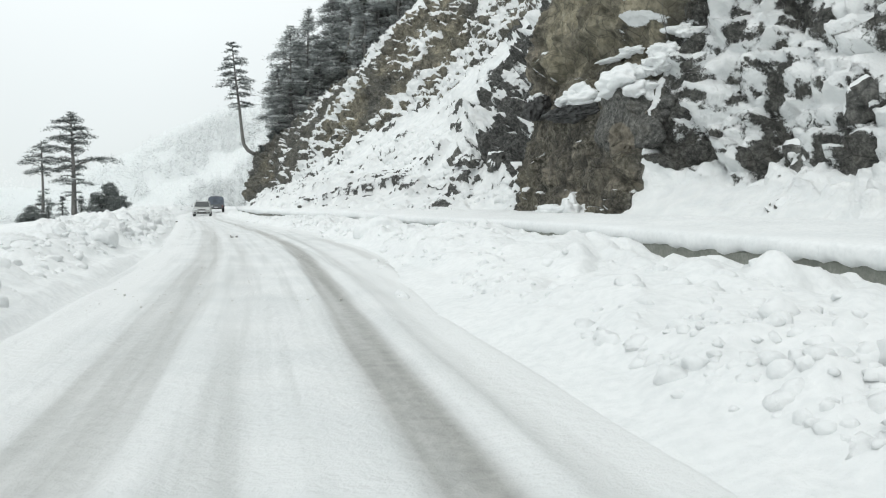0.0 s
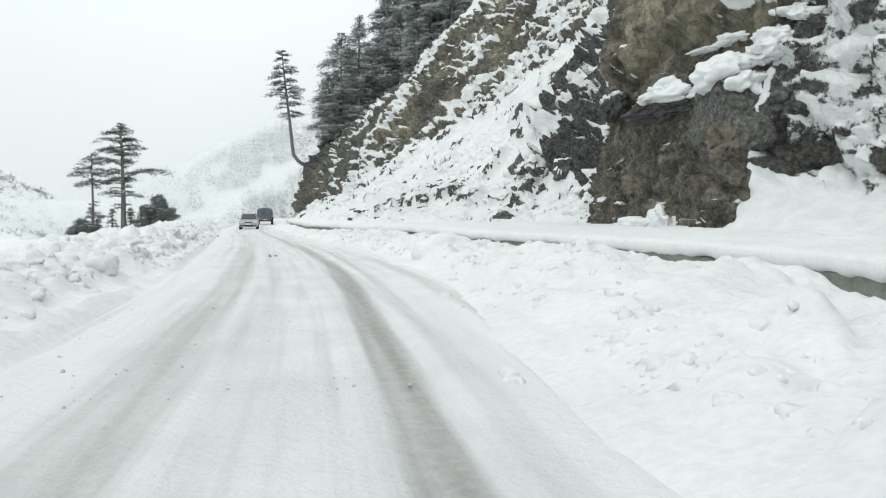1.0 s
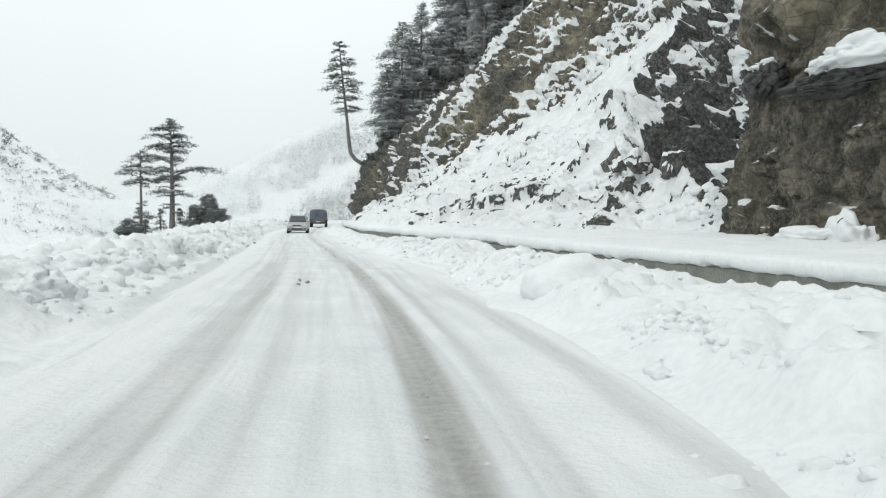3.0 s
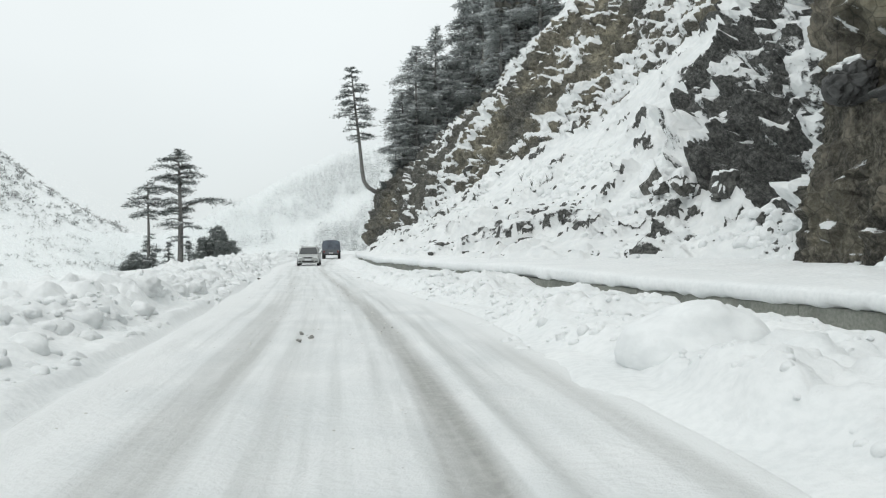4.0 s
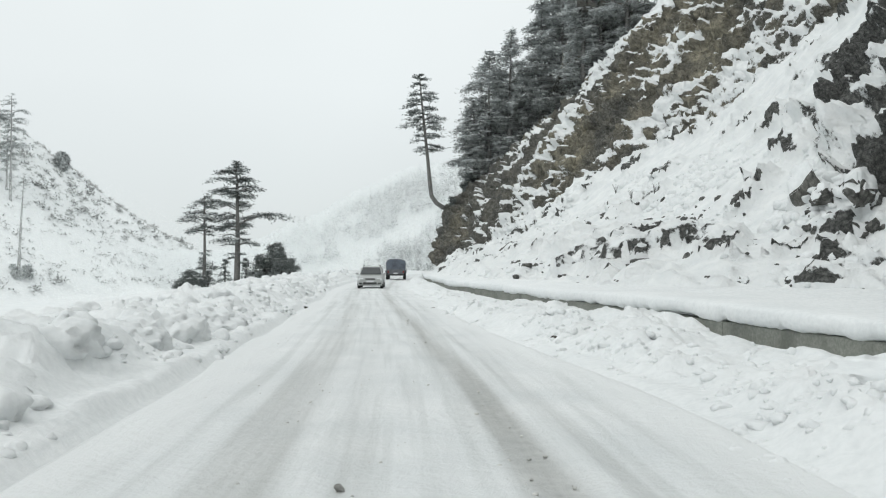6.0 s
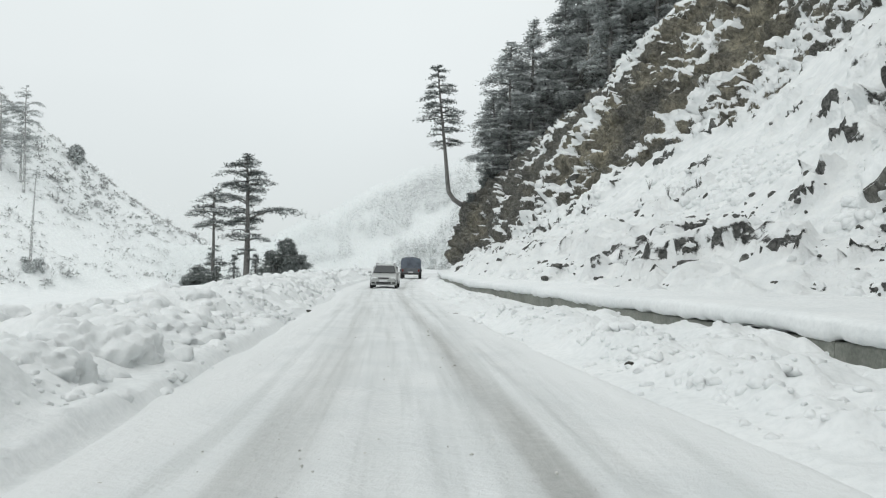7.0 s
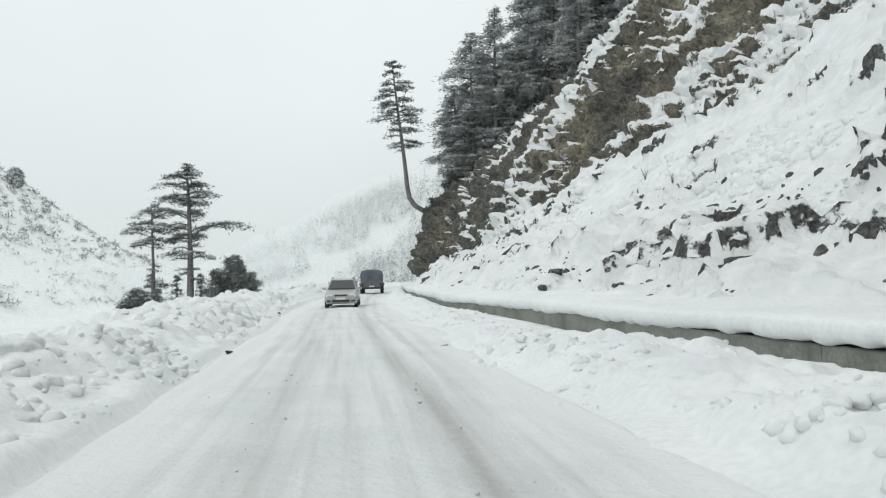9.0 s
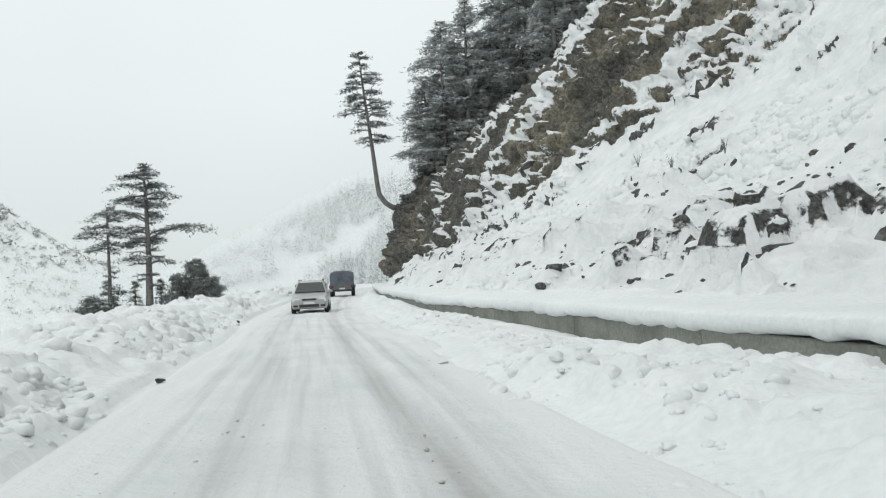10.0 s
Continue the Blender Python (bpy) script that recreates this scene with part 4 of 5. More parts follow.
def slope_bits(name, seed, count, size, mat, top, label, category, rough):
    """Small lumps lying on the lower slope and on the ledge below it."""
    rng = np.random.default_rng(seed)
    plain = np.flatnonzero((rocky < 0.4) & (high > 0.5) & (high < top) & (foot_y > 54) & (foot_y < 134))
    plain = plain[rng.random(len(plain)) < np.clip(0.25 + 1.5 * fbm(flat[plain], 3.0, 3, seed), 0.02, 1)]
    at = moved.reshape(-1, 3)[rng.choice(plain, count, replace=False)] + rng.normal(0, 0.05, (count, 3)) * np.array([1, 1, 0])
    s = size[0] + (size[1] - size[0]) * rng.uniform(0, 1, count) ** 2.5
    at[:, 2] -= 0.45 * s
    return tagged(heap_of(name, at, s, 2, mat, seed, 0.8, rough), label, category, kind="stuff")


slope_bits("slope_crumbs", 121, 2000, (0.08, 0.46), SNOW, 9, "small tumbled snow lumps on the lower slope", "snow crumbs", 0.8)
slope_bits("slope_stones", 122, 620, (0.05, 0.30), ROCK_DARK, 5.5, "small dark stones peeping out of the snow slope", "stones", 1.1)


# ---- boulders on the slope ----
def broken_rock(seed):
    """An angular block: the hull of scattered points, with chipped faces."""
    rng = np.random.default_rng(seed)
    bm = bmesh.new()
    stretch = np.array([1.0, rng.uniform(0.65, 1.0), rng.uniform(0.75, 1.1)])
    for k in range(20):
        u = rng.normal(0, 1, 3)
        u /= np.linalg.norm(u)
        bm.verts.new((u * rng.uniform(0.30, 0.62) * stretch).tolist())
    hull = bmesh.ops.convex_hull(bm, input=bm.verts)
    loose = list({g for g in hull["geom_interior"] + hull["geom_unused"] if isinstance(g, bmesh.types.BMVert)})
    bmesh.ops.delete(bm, geom=loose, context="VERTS")
    bmesh.ops.subdivide_edges(bm, edges=bm.edges[:], cuts=3, use_grid_fill=True)
    bmesh.ops.triangulate(bm, faces=bm.faces[:])
    p = np.array([v.co[:] for v in bm.verts])
    d1, d2, tag = cells(p + seed, 0.3, seed)
    off = 0.09 * fbm(p + seed, 0.25, 3, seed, 0.6) + 0.10 * (tag - 0.5)
    for v, o in zip(bm.verts, off):
        v.co += v.co.normalized() * float(o)
    return bm


def boulder_pair(seed, mat):
    rock = part("boulder", broken_rock(seed), mat)
    bm = broken_rock(seed)
    bm.normal_update()
    low = [f for f in bm.faces if f.normal.z < 0.48]
    bmesh.ops.delete(bm, geom=low, context="FACES")
    rim = {v for e in bm.edges if e.is_boundary for v in e.verts}
    bmesh.ops.subdivide_edges(bm, edges=bm.edges[:], cuts=1, use_grid_fill=True)
    bmesh.ops.triangulate(bm, faces=bm.faces[:])
    rim = {v for e in bm.edges if e.is_boundary for v in e.verts}
    p = np.array([v.co[:] for v in bm.verts])
    grow = 0.09 + 0.07 * fbm(p + seed, 0.25, 3, seed + 3)
    for v, g in zip(bm.verts, grow):
        v.co.z += float(g) if v not in rim else -0.02
        v.co.x *= 1.02
    cap = part("snow_cap", bm, SNOW, rock, "white snow cap", smooth=True)
    return rock


BOULDERS = [boulder_pair(s, ROCK_DARK) for s in (201, 202, 203, 204, 205, 206, 207, 208)]
placed_boulders = []


def boulder(x, y, z, w, h, lean=0.0, bare=False):
    """A rock of width w and height h that sticks out of the slope."""
    n = len(placed_boulders)
    rock = copy_thing(BOULDERS[n % 8], pose(x, y, z, 0, 0, 0))
    rock.matrix_basis = pose(x, y + 0.15 * w, z - 0.2 * h, 16 * (n % 3 - 1), lean + 9 * (n % 5 - 2), (n * 71) % 360) @ Matrix.Diagonal((w * 1.0, w * 1.0, h * 0.95, 1))
    placed_boulders.append(rock)
    size = "large" if w * h > 2.5 else "small" if w * h < 0.6 else "jagged"
    return tagged(rock, f"{size} dark grey boulder with a snow cap on the slope", "boulder", "boulders on the snow slope")


for x, y, z, w, h in SLOPE_ROCKS:
    boulder(x, y, z, w, h)
for x, y, z, w, h in LEDGE_ROCKS:
    boulder(x, y, z, w, h)
for x, y, z, w, h in GULLY_ROCKS:
    boulder(x, y, z, w, h)
for x, y, z, w, h in NEAR_ROCKS:
    boulder(x, y, z, w, h)
for proto in BOULDERS:
    for child in list(proto.children):
        bpy.data.objects.remove(child)
    bpy.data.objects.remove(proto)


# small stones lying on the road and banks
def stone(x, y, z, w, h, seed, label):
    ob = part("stone", broken_rock(seed), DIRTY_SNOW if z < 0.03 else ROCK_BROWN)
    ob.matrix_basis = pose(x, y, z, 0, 0, seed * 31) @ Matrix.Diagonal((w * 0.8, w * 0.65, h * 0.85, 1))
    return tagged(ob, label, "stone", "loose stones by the road")


for n, (x, y, z, w, h) in enumerate(((-11.0, 54.8, 0.16, 0.34, 0.26), (-9.5, 53.0, 0.32, 0.2, 0.16), (-13.4, 59.2, 0.0, 0.26, 0.08), (-13.3, 59.9, 0.0, 0.2, 0.07),
                                     (-8.32, 33.95, 0.02, 0.15, 0.09), (-7.95, 33.3, 0.02, 0.17, 0.11), (-7.94, 32.66, 0.02, 0.14, 0.1), (-8.05, 32.9, 0.01, 0.1, 0.07),
                                     (-10.8, 54.0, 0.14, 0.24, 0.22), (-7.74, 45.0, 0.2, 0.2, 0.16), (-17.7, 57.5, 0.05, 0.3, 0.10), (-23.2, 74.6, 0.12, 0.3, 0.14))):
    stone(x, y, z, w, h, 300 + n, "small dark stone frozen into the roadside snow" if z > 0.1 else "small lump of dirty frozen snow lying on the road")


# ---- trees ----
def blades(rng, centre, spread_xyz, count, length, width, tilt):
    """Narrow three-cornered leaves, thrown round a place."""
    c = centre + rng.normal(0, 1, (count, 3)) * spread_xyz
    a = rng.uniform(0, math.tau, count)
    t = rng.normal(0, tilt, count)
    way = np.stack([np.cos(a) * np.cos(t), np.sin(a) * np.cos(t), np.sin(t)], 1)
    side = np.stack([-np.sin(a), np.cos(a), rng.normal(0, 0.4, count)], 1)
    ln = length * rng.uniform(0.6, 1.3, (count, 1))
    return np.stack([c - side * width, c + side * width, c + way * ln], 1)


def leaf_object(name, tris, mat, parent, label=""):
    v = tris.reshape(-1, 3)
    ob = mesh_object(name, v, np.arange(len(v)).reshape(-1, 3), mat, smooth=False, parent=parent)
    return tagged(ob, label, kind="stuff")


def conifer(at, trunk, radius, limbs, seed, label, needles=None, bark=None, group="", detail=1.0, snowy=0.35, category="tree"):
    """trunk: points from the foot up; limbs: rows of height share, half width to the left and to the right, thickness of the layer."""
    rng = np.random.default_rng(seed)
    tree = tagged(new("tree"), label, category, group)
    tree.matrix_basis = pose(*at)
    pts = [Vector(p) for p in trunk]
    lens = np.concatenate([[0], np.cumsum([(b - a).length for a, b in zip(pts, pts[1:])])])
    total = lens[-1]

    def on(s):
        return np.array([np.interp(s * total, lens, [p[k] for p in pts]) for k in range(3)])

    bm = bmesh.new()
    steps_t = np.linspace(0, 1, 16)
    tube(bm, [on(s) for s in steps_t], [radius * (1.15 - s) ** 0.9 + 0.02 for s in steps_t], 8)
    leaf, white = [], []
    for share, left, right, thick in limbs:
        n = max(4, int(round(3.0 + 0.55 * (left + right))))
        for k in range(n):
            a = (k % 2) * math.pi + rng.normal(0, 0.55) if k < 4 else rng.uniform(0, math.tau)
            reach = (left if math.cos(a) < 0 else right) * abs(math.cos(a)) ** 0.6 + 0.5 * (left + right) * 0.6 * abs(math.sin(a))
            reach *= rng.uniform(0.48, 1.18)
            start = on(min(1, share + rng.normal(0, 0.022)))
            rise = rng.uniform(-0.12, 0.34) * reach
            droop = rng.uniform(0.05, 0.2) * reach
            ts = np.linspace(0, 1, 6)
            line = [start + np.array([math.cos(a) * reach * s, math.sin(a) * reach * s, rise * math.sin(s * 2.2) - droop * s * s]) for s in ts]
            tube(bm, line, [max(0.015, radius * 0.28 * (1 - s)) for s in ts], 4)
            count = int((7 + 4 * reach) * detail * rng.uniform(0.7, 1.3))
            for s in np.linspace(0.32, 1.02, max(3, int(2 + 1.8 * reach))):
                c = np.array([np.interp(s, ts, [q[m] for q in line]) for m in range(3)])
                wide = 0.12 + 0.07 * reach * (0.4 + 0.6 * s)
                leaf.append(blades(rng, c, np.array([wide, wide, thick * 0.15]), count if rng.random() < 0.85 else 3, 0.45, 0.07, 0.4))
                if rng.random() < snowy * 1.6:
                    white.append(blades(rng, c + np.array([0, 0, 0.10 + thick * 0.12]), np.array([wide * 0.7, wide * 0.7, 0.04]), int(count * snowy * 1.3), 0.34, 0.10, 0.12))
    part("trunk", bm, bark or BARK, tree, smooth=True)
    leaf_object("needles", np.concatenate(leaf), needles or NEEDLES, tree)
    if white:
        leaf_object("snow", np.concatenate(white), SNOW, tree, "snow lying on the branches")
    return tree


conifer((-57.5, 135, -1.2), [(0, 0, 0), (0.1, 0, 6), (0, 0, 12), (-0.2, 0, 16.5)], 0.36,
        [(0.22, 1.8, 1.0, 0.3), (0.34, 2.6, 3.9, 0.6), (0.40, 1.6, 2.4, 0.6), (0.49, 3.0, 5.6, 0.9), (0.52, 2.0, 3.0, 0.8), (0.62, 4.6, 1.8, 0.9), (0.70, 5.4, 2.0, 0.9),
         (0.74, 3.0, 2.2, 0.8), (0.81, 4.4, 2.0, 0.9), (0.86, 2.6, 2.4, 0.9), (0.91, 1.9, 1.8, 0.8), (0.955, 1.2, 1.2, 0.7), (0.99, 0.6, 0.6, 0.4)],
        401, "tall layered dark conifer with snow on its boughs beyond the bank", group="conifers below the bank", detail=1.05, snowy=0.45)
conifer((-62.8, 136, -1.9), [(0, 0, 0), (0.1, 0, 5), (0.0, 0, 12.5)], 0.22,
        [(0.13, 1.2, 1.2, 0.6), (0.20, 1.4, 1.3, 0.7), (0.28, 1.1, 1.1, 0.7), (0.36, 0.9, 0.8, 0.5), (0.62, 3.4, 1.8, 0.8), (0.68, 2.6, 1.8, 0.7), (0.76, 3.2, 2.4, 0.9), (0.85, 2.2, 2.2, 0.9), (0.93, 1.5, 1.6, 0.7), (0.99, 0.7, 0.7, 0.4)],
        402, "slender dark conifer with flat snow-dusted boughs", group="conifers below the bank", detail=1.05, snowy=0.45)
conifer((-30.6, 138, 9.4), [(0.7, 0, -0.5), (-0.1, 0, 0.0), (-0.8, 0, 0.5), (-1.1, 0, 1.4), (-1.25, 0, 3.0), (-1.6, 0, 6.6), (-2.2, 0, 12), (-2.7, 0, 17.0)], 0.26,
        [(0.47, 1.2, 1.7, 0.4), (0.52, 2.0, 2.4, 0.5), (0.58, 1.1, 2.0, 0.5), (0.64, 2.9, 2.3, 0.6), (0.70, 2.6, 2.4, 0.6), (0.75, 3.0, 2.0, 0.6), (0.80, 2.2, 1.8, 0.5), (0.86, 1.9, 1.6, 0.5), (0.91, 1.4, 1.2, 0.4), (0.955, 1.0, 0.9, 0.4), (0.99, 0.5, 0.5, 0.3)],
        403, "bent lone conifer leaning out from the cliff edge", detail=1.1, snowy=0.42)
for n, (x, y, z, h, w) in enumerate(((-59.7, 136, -0.9, 3.2, 1.0), (-57.6, 138, -0.6, 3.0, 0.9), (-60.6, 133, -1.8, 2.6, 0.9), (-55.4, 137, -0.6, 2.6, 0.8))):
    conifer((x, y, z), [(0, 0, 0), (0, 0, h)], 0.08, [(s, w * (1.1 - s), w * (1.1 - s), 0.5) for s in (0.12, 0.28, 0.44, 0.6, 0.76, 0.92)], 410 + n,
            "small dark snow-dusted young spruce at the bank", group="young spruces at the bank", detail=0.8)


def leafy(at, lobes, seed, label, group="", mat=None, leaf=0.34, density=1.0, snowy=0.1, height=1.0, category="tree"):
    """A dense crown of leaf clumps. lobes: rows of centre and radius."""
    rng = np.random.default_rng(seed)
    tree = tagged(new("tree" if category == "tree" else "bush"), label, category, group)
    tree.matrix_basis = pose(*at)
    leaf_t, white = [], []
    bm = bmesh.new()
    for x, y, z, r in lobes:
        tube(bm, [(0, 0, -0.4), (x * 0.3, y * 0.3, z * 0.5), (x, y, z)], [0.05 + 0.05 * r, 0.03 + 0.04 * r, 0.02], 6)
        for k in range(int(14 * r * density) + 5):
            u = rng.normal(0, 1, 3)
            u /= np.linalg.norm(u)
            c = np.array([x, y, z]) + u * r * rng.uniform(0.35, 1.0) * np.array([1, 1, 0.9])
            s = 0.22 * r ** 0.5
            leaf_t.append(blades(rng, c, np.array([s, s, s * 0.6]), int(55 * density), leaf, leaf * 0.2, 0.7))
            if u[2] > 0.1 and rng.random() < snowy * 2.5:
                white.append(blades(rng, c + np.array([0, 0, s * 0.9]), np.array([s * 0.8, s * 0.8, 0.05]), 22, leaf, leaf * 0.3, 0.2))
    part("trunk", bm, BARK, tree, smooth=True)
    leaf_object("leaves", np.concatenate(leaf_t), mat or NEEDLES, tree)
    if white:
        leaf_object("snow", np.concatenate(white), SNOW, tree, "snow caught in the crown")
    return tree


def crown(rng, w, h, count, pointed=0.6):
    rows = []
    for k in range(count):
        f = (k + 0.5) / count
        reach = w * (1 - pointed * f) * rng.uniform(0.2, 0.75)
        a = rng.uniform(0, math.tau)
        rows.append((math.cos(a) * reach, math.sin(a) * reach, h * f, w * (0.62 - 0.38 * f) * rng.uniform(0.8, 1.15)))
    return rows


# needle colour raised well above green to imitate haze before the ridge
RIDGE_LEAVES = leaf_material("ridge_leaves", (0.24, 0.26, 0.257), (0.50, 0.525, 0.52))
crng = np.random.default_rng(77)
RIDGE_TIERS = [(0.05, 0.75), (0.12, 0.95), (0.19, 1.0), (0.26, 0.92), (0.33, 0.98), (0.40, 0.86), (0.47, 0.90), (0.54, 0.74), (0.60, 0.76), (0.66, 0.62),
               (0.72, 0.66), (0.78, 0.54), (0.83, 0.50), (0.88, 0.40), (0.93, 0.30), (0.975, 0.18)]
for n, (x, y, z, h, w) in enumerate(((-21.2, 137, 15.0, 16.4, 3.0), (-23.9, 137, 13.2, 15.2, 3.0), (-25.8, 137.6, 13.2, 9.4, 2.3), (-22.6, 139, 14.0, 12.0, 3.2),
                                    (-17.4, 138, 19.5, 15.5, 3.0), (-14.6, 137, 20.5, 18.0, 3.2), (-16.2, 140, 20.0, 19.0, 3.0), (-11.6, 137, 23.0, 16.0, 3.0), (-12.8, 141, 23.0, 20.0, 3.2), (-8.5, 137, 26.0, 15.0, 2.8), (-19.6, 137.5, 17.0, 9.0, 2.4), (-11.4, 135.5, 22.5, 11.0, 2.4), (-9.6, 130.2, 25.5, 12.0, 2.6), (-11.6, 129.8, 24.5, 11.0, 2.6), (-6.6, 129.3, 28.0, 12.0, 2.6))):
    tiers = [(sh, wd * w * crng.uniform(0.75, 1.4), wd * w * crng.uniform(0.75, 1.4), 1.9) for sh, wd in RIDGE_TIERS]
    conifer((x, y, z), [(0, 0, -1.5), (0, 0, h * 0.5), (crng.uniform(-0.3, 0.3), 0, h)], 0.26, tiers, 500 + n, "dense dark spruce dusted with snow on the ridge", RIDGE_LEAVES, BARK, "evergreens on the ridge", 1.6, 0.6)
leafy((-62.8, 132, -2.2), crown(crng, 2.6, 2.6, 14, 0.4), 520, "low dark evergreen bush at the bank", "bushes at the bank", category="bush", leaf=0.26)
leafy((-53.0, 134, -0.6), crown(crng, 2.6, 3.0, 16, 0.35), 521, "rounded dark bush beside the tall conifer", "bushes at the bank", category="bush", leaf=0.26)
leafy((-50.9, 134, 0.2), crown(crng, 2.4, 3.8, 18, 0.35), 522, "leaning dark bush on the bank crest", "bushes at the bank", category="bush", leaf=0.26)
for n, (x, y, z, w) in enumerate(((-28.6, 137.5, 9.2, 0.8), (-27.0, 136.6, 11.0, 0.7), (-26.2, 136.5, 12.2, 0.8))):
    leafy((x, y, z), crown(crng, w, w * 1.3, 5, 0.3), 530 + n, "scrubby bush clinging to the cliff edge", "bushes on the cliff edge", category="bush", leaf=0.2)

# trees and scrub on the far hillsides
hill_limbs = [(0.14, 2.0, 2.4, 1.4), (0.24, 2.6, 2.2, 1.6), (0.33, 2.4, 3.0, 1.6), (0.42, 3.2, 2.8, 1.6), (0.51, 3.0, 3.6, 1.8), (0.60, 3.8, 3.8, 1.8), (0.68, 4.6, 4.8, 2.0), (0.76, 5.8, 6.0, 2.0), (0.83, 5.2, 4.8, 1.8), (0.90, 3.8, 3.6, 1.6), (0.96, 2.0, 2.0, 1.2)]
for n, (x, y, h, k) in enumerate(((-227.2, 303, 39, 0), (-237.5, 303, 27, 1), (-247, 300, 44, 0), (-251, 307, 31, 2), (-232, 307, 20, 3), (-256, 300, 40, 1))):
    z = float(left_hill(np.array([float(x)]), np.array([float(y)]))[0]) - 1
    conifer((x, y, z), [(0, 0, 0), (0, 0, h * 0.5), (0, 0, h)], 0.45, hill_limbs[k:], 540 + n, "conifer on the far hillside, paled in colour for haze", NEEDLES_FAR, BARK_FAR, "conifers on the far hillside", 0.9)
z = float(left_hill(np.array([-190.6]), np.array([261.3]))[0]) - 1
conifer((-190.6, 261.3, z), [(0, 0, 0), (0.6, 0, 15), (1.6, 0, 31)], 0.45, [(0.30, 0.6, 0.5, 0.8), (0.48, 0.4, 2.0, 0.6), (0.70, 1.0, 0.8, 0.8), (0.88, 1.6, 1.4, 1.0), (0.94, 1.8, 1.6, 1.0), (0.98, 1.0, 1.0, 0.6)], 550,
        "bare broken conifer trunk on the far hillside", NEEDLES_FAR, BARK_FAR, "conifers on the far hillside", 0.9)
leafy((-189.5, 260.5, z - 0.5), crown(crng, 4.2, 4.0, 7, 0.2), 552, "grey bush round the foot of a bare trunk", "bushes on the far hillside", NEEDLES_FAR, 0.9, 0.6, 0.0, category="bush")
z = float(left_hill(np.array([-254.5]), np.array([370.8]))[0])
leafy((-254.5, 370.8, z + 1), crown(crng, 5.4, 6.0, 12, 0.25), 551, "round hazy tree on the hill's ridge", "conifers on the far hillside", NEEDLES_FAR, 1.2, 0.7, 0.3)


def scattered(name, seed, count, xr, yr, height_of, mat, size, label, category, minimum, clump=10):
    rng = np.random.default_rng(seed)
    x, y = rng.uniform(*xr, count), rng.uniform(*yr, count)
    keep = fbm(np.stack([x, y, 0 * x], 1), 25.0, 3, seed) > minimum
    x, y = x[keep], y[keep]
    z = height_of(x, y)
    x, y, z = x[z > -7.5], y[z > -7.5], z[z > -7.5]
    tris = [blades(rng, np.array([a, b, c + s * 0.3]), np.array([s * 0.5, s * 0.5, s * 0.22]), clump, s * 0.8, s * 0.18, 0.6)
            for a, b, c, s in zip(x, y, z, rng.uniform(*size, len(x)))]
    return tagged(leaf_object(name, np.concatenate(tris), mat, None), label, category, kind="stuff")


scattered("scrub", 601, 9000, (-420, -125), (120, 425), left_hill, SCRUB, (0.5, 1.7), "low bare scrub and stones on the far hillside", "scrub", -0.25, 9)
scattered("scrub", 603, 2600, (-420, -125), (120, 425), left_hill, SCRUB, (1.0, 2.6), "larger grey bushes and rocks on the far hillside", "scrub", -0.05, 22)


def far_wood(seed, count):
    rng = np.random.default_rng(seed)
    x, y = rng.uniform(-225, 60, count), rng.uniform(450, 638, count)
    keep = fbm(np.stack([x, y, 0 * x], 1), 22.0, 3, seed) > -0.2
    x, y = x[keep], y[keep]
    tris = []
    for a, b, c in zip(x, y, far_hill(x, y)):
        h = rng.uniform(7, 14)
        for f in np.linspace(0.1, 1, 7):
            w = h * 0.14 * (1.1 - f)
            tris.append(blades(rng, np.array([a, b, c + h * f]), np.array([w * 0.6, w * 0.6, h * 0.04]), 9, w * 1.2, w * 0.35, 0.3))
    return tagged(leaf_object("far_wood", np.concatenate(tris), HAZY_WOOD, None), "conifers on the fading mountain spur, paled in colour for haze", "wood", kind="stuff")


far_wood(602, 4200)


def snow_haze(seed, count, xr, yr, size, top_of, label):
    """Loose oversized flakes in the air that stand in for haze, from the valley floor up to a height given by place."""
    rng = np.random.default_rng(seed)
    x, y = rng.uniform(*xr, count), rng.uniform(*yr, count)
    z = -6 + (top_of(x, y) + 6) * rng.uniform(0, 1, count) ** 0.8
    corners = rng.normal(0, 1, (count, 3, 3))
    corners -= corners.mean(1, keepdims=True)
    corners /= np.linalg.norm(corners, axis=2, keepdims=True)
    tris = np.stack([x, y, z], 1)[:, None, :] + corners * rng.uniform(*size, (count, 1, 1))
    return tagged(leaf_object("snow_haze", tris, FLAKE, None), label, "falling snow", kind="stuff")


# flake clouds added just before each hill to fade it like haze
snow_haze(604, 500000, (-250, 40), (330, 430), (0.15, 0.27), lambda x, y: far_hill(x * 600 / y, np.full(len(x), 600.0)) * y / 600 + 8,
             "oversized falling snowflakes added as haze in the far valley")
snow_haze(605, 105000, (-235, -95), (165, 245), (0.08, 0.15), lambda x, y: np.clip(-(x + 105) * 0.55 + 4, 3, 70),
             "thin layer of oversized falling snowflakes added as haze before the far hillside")


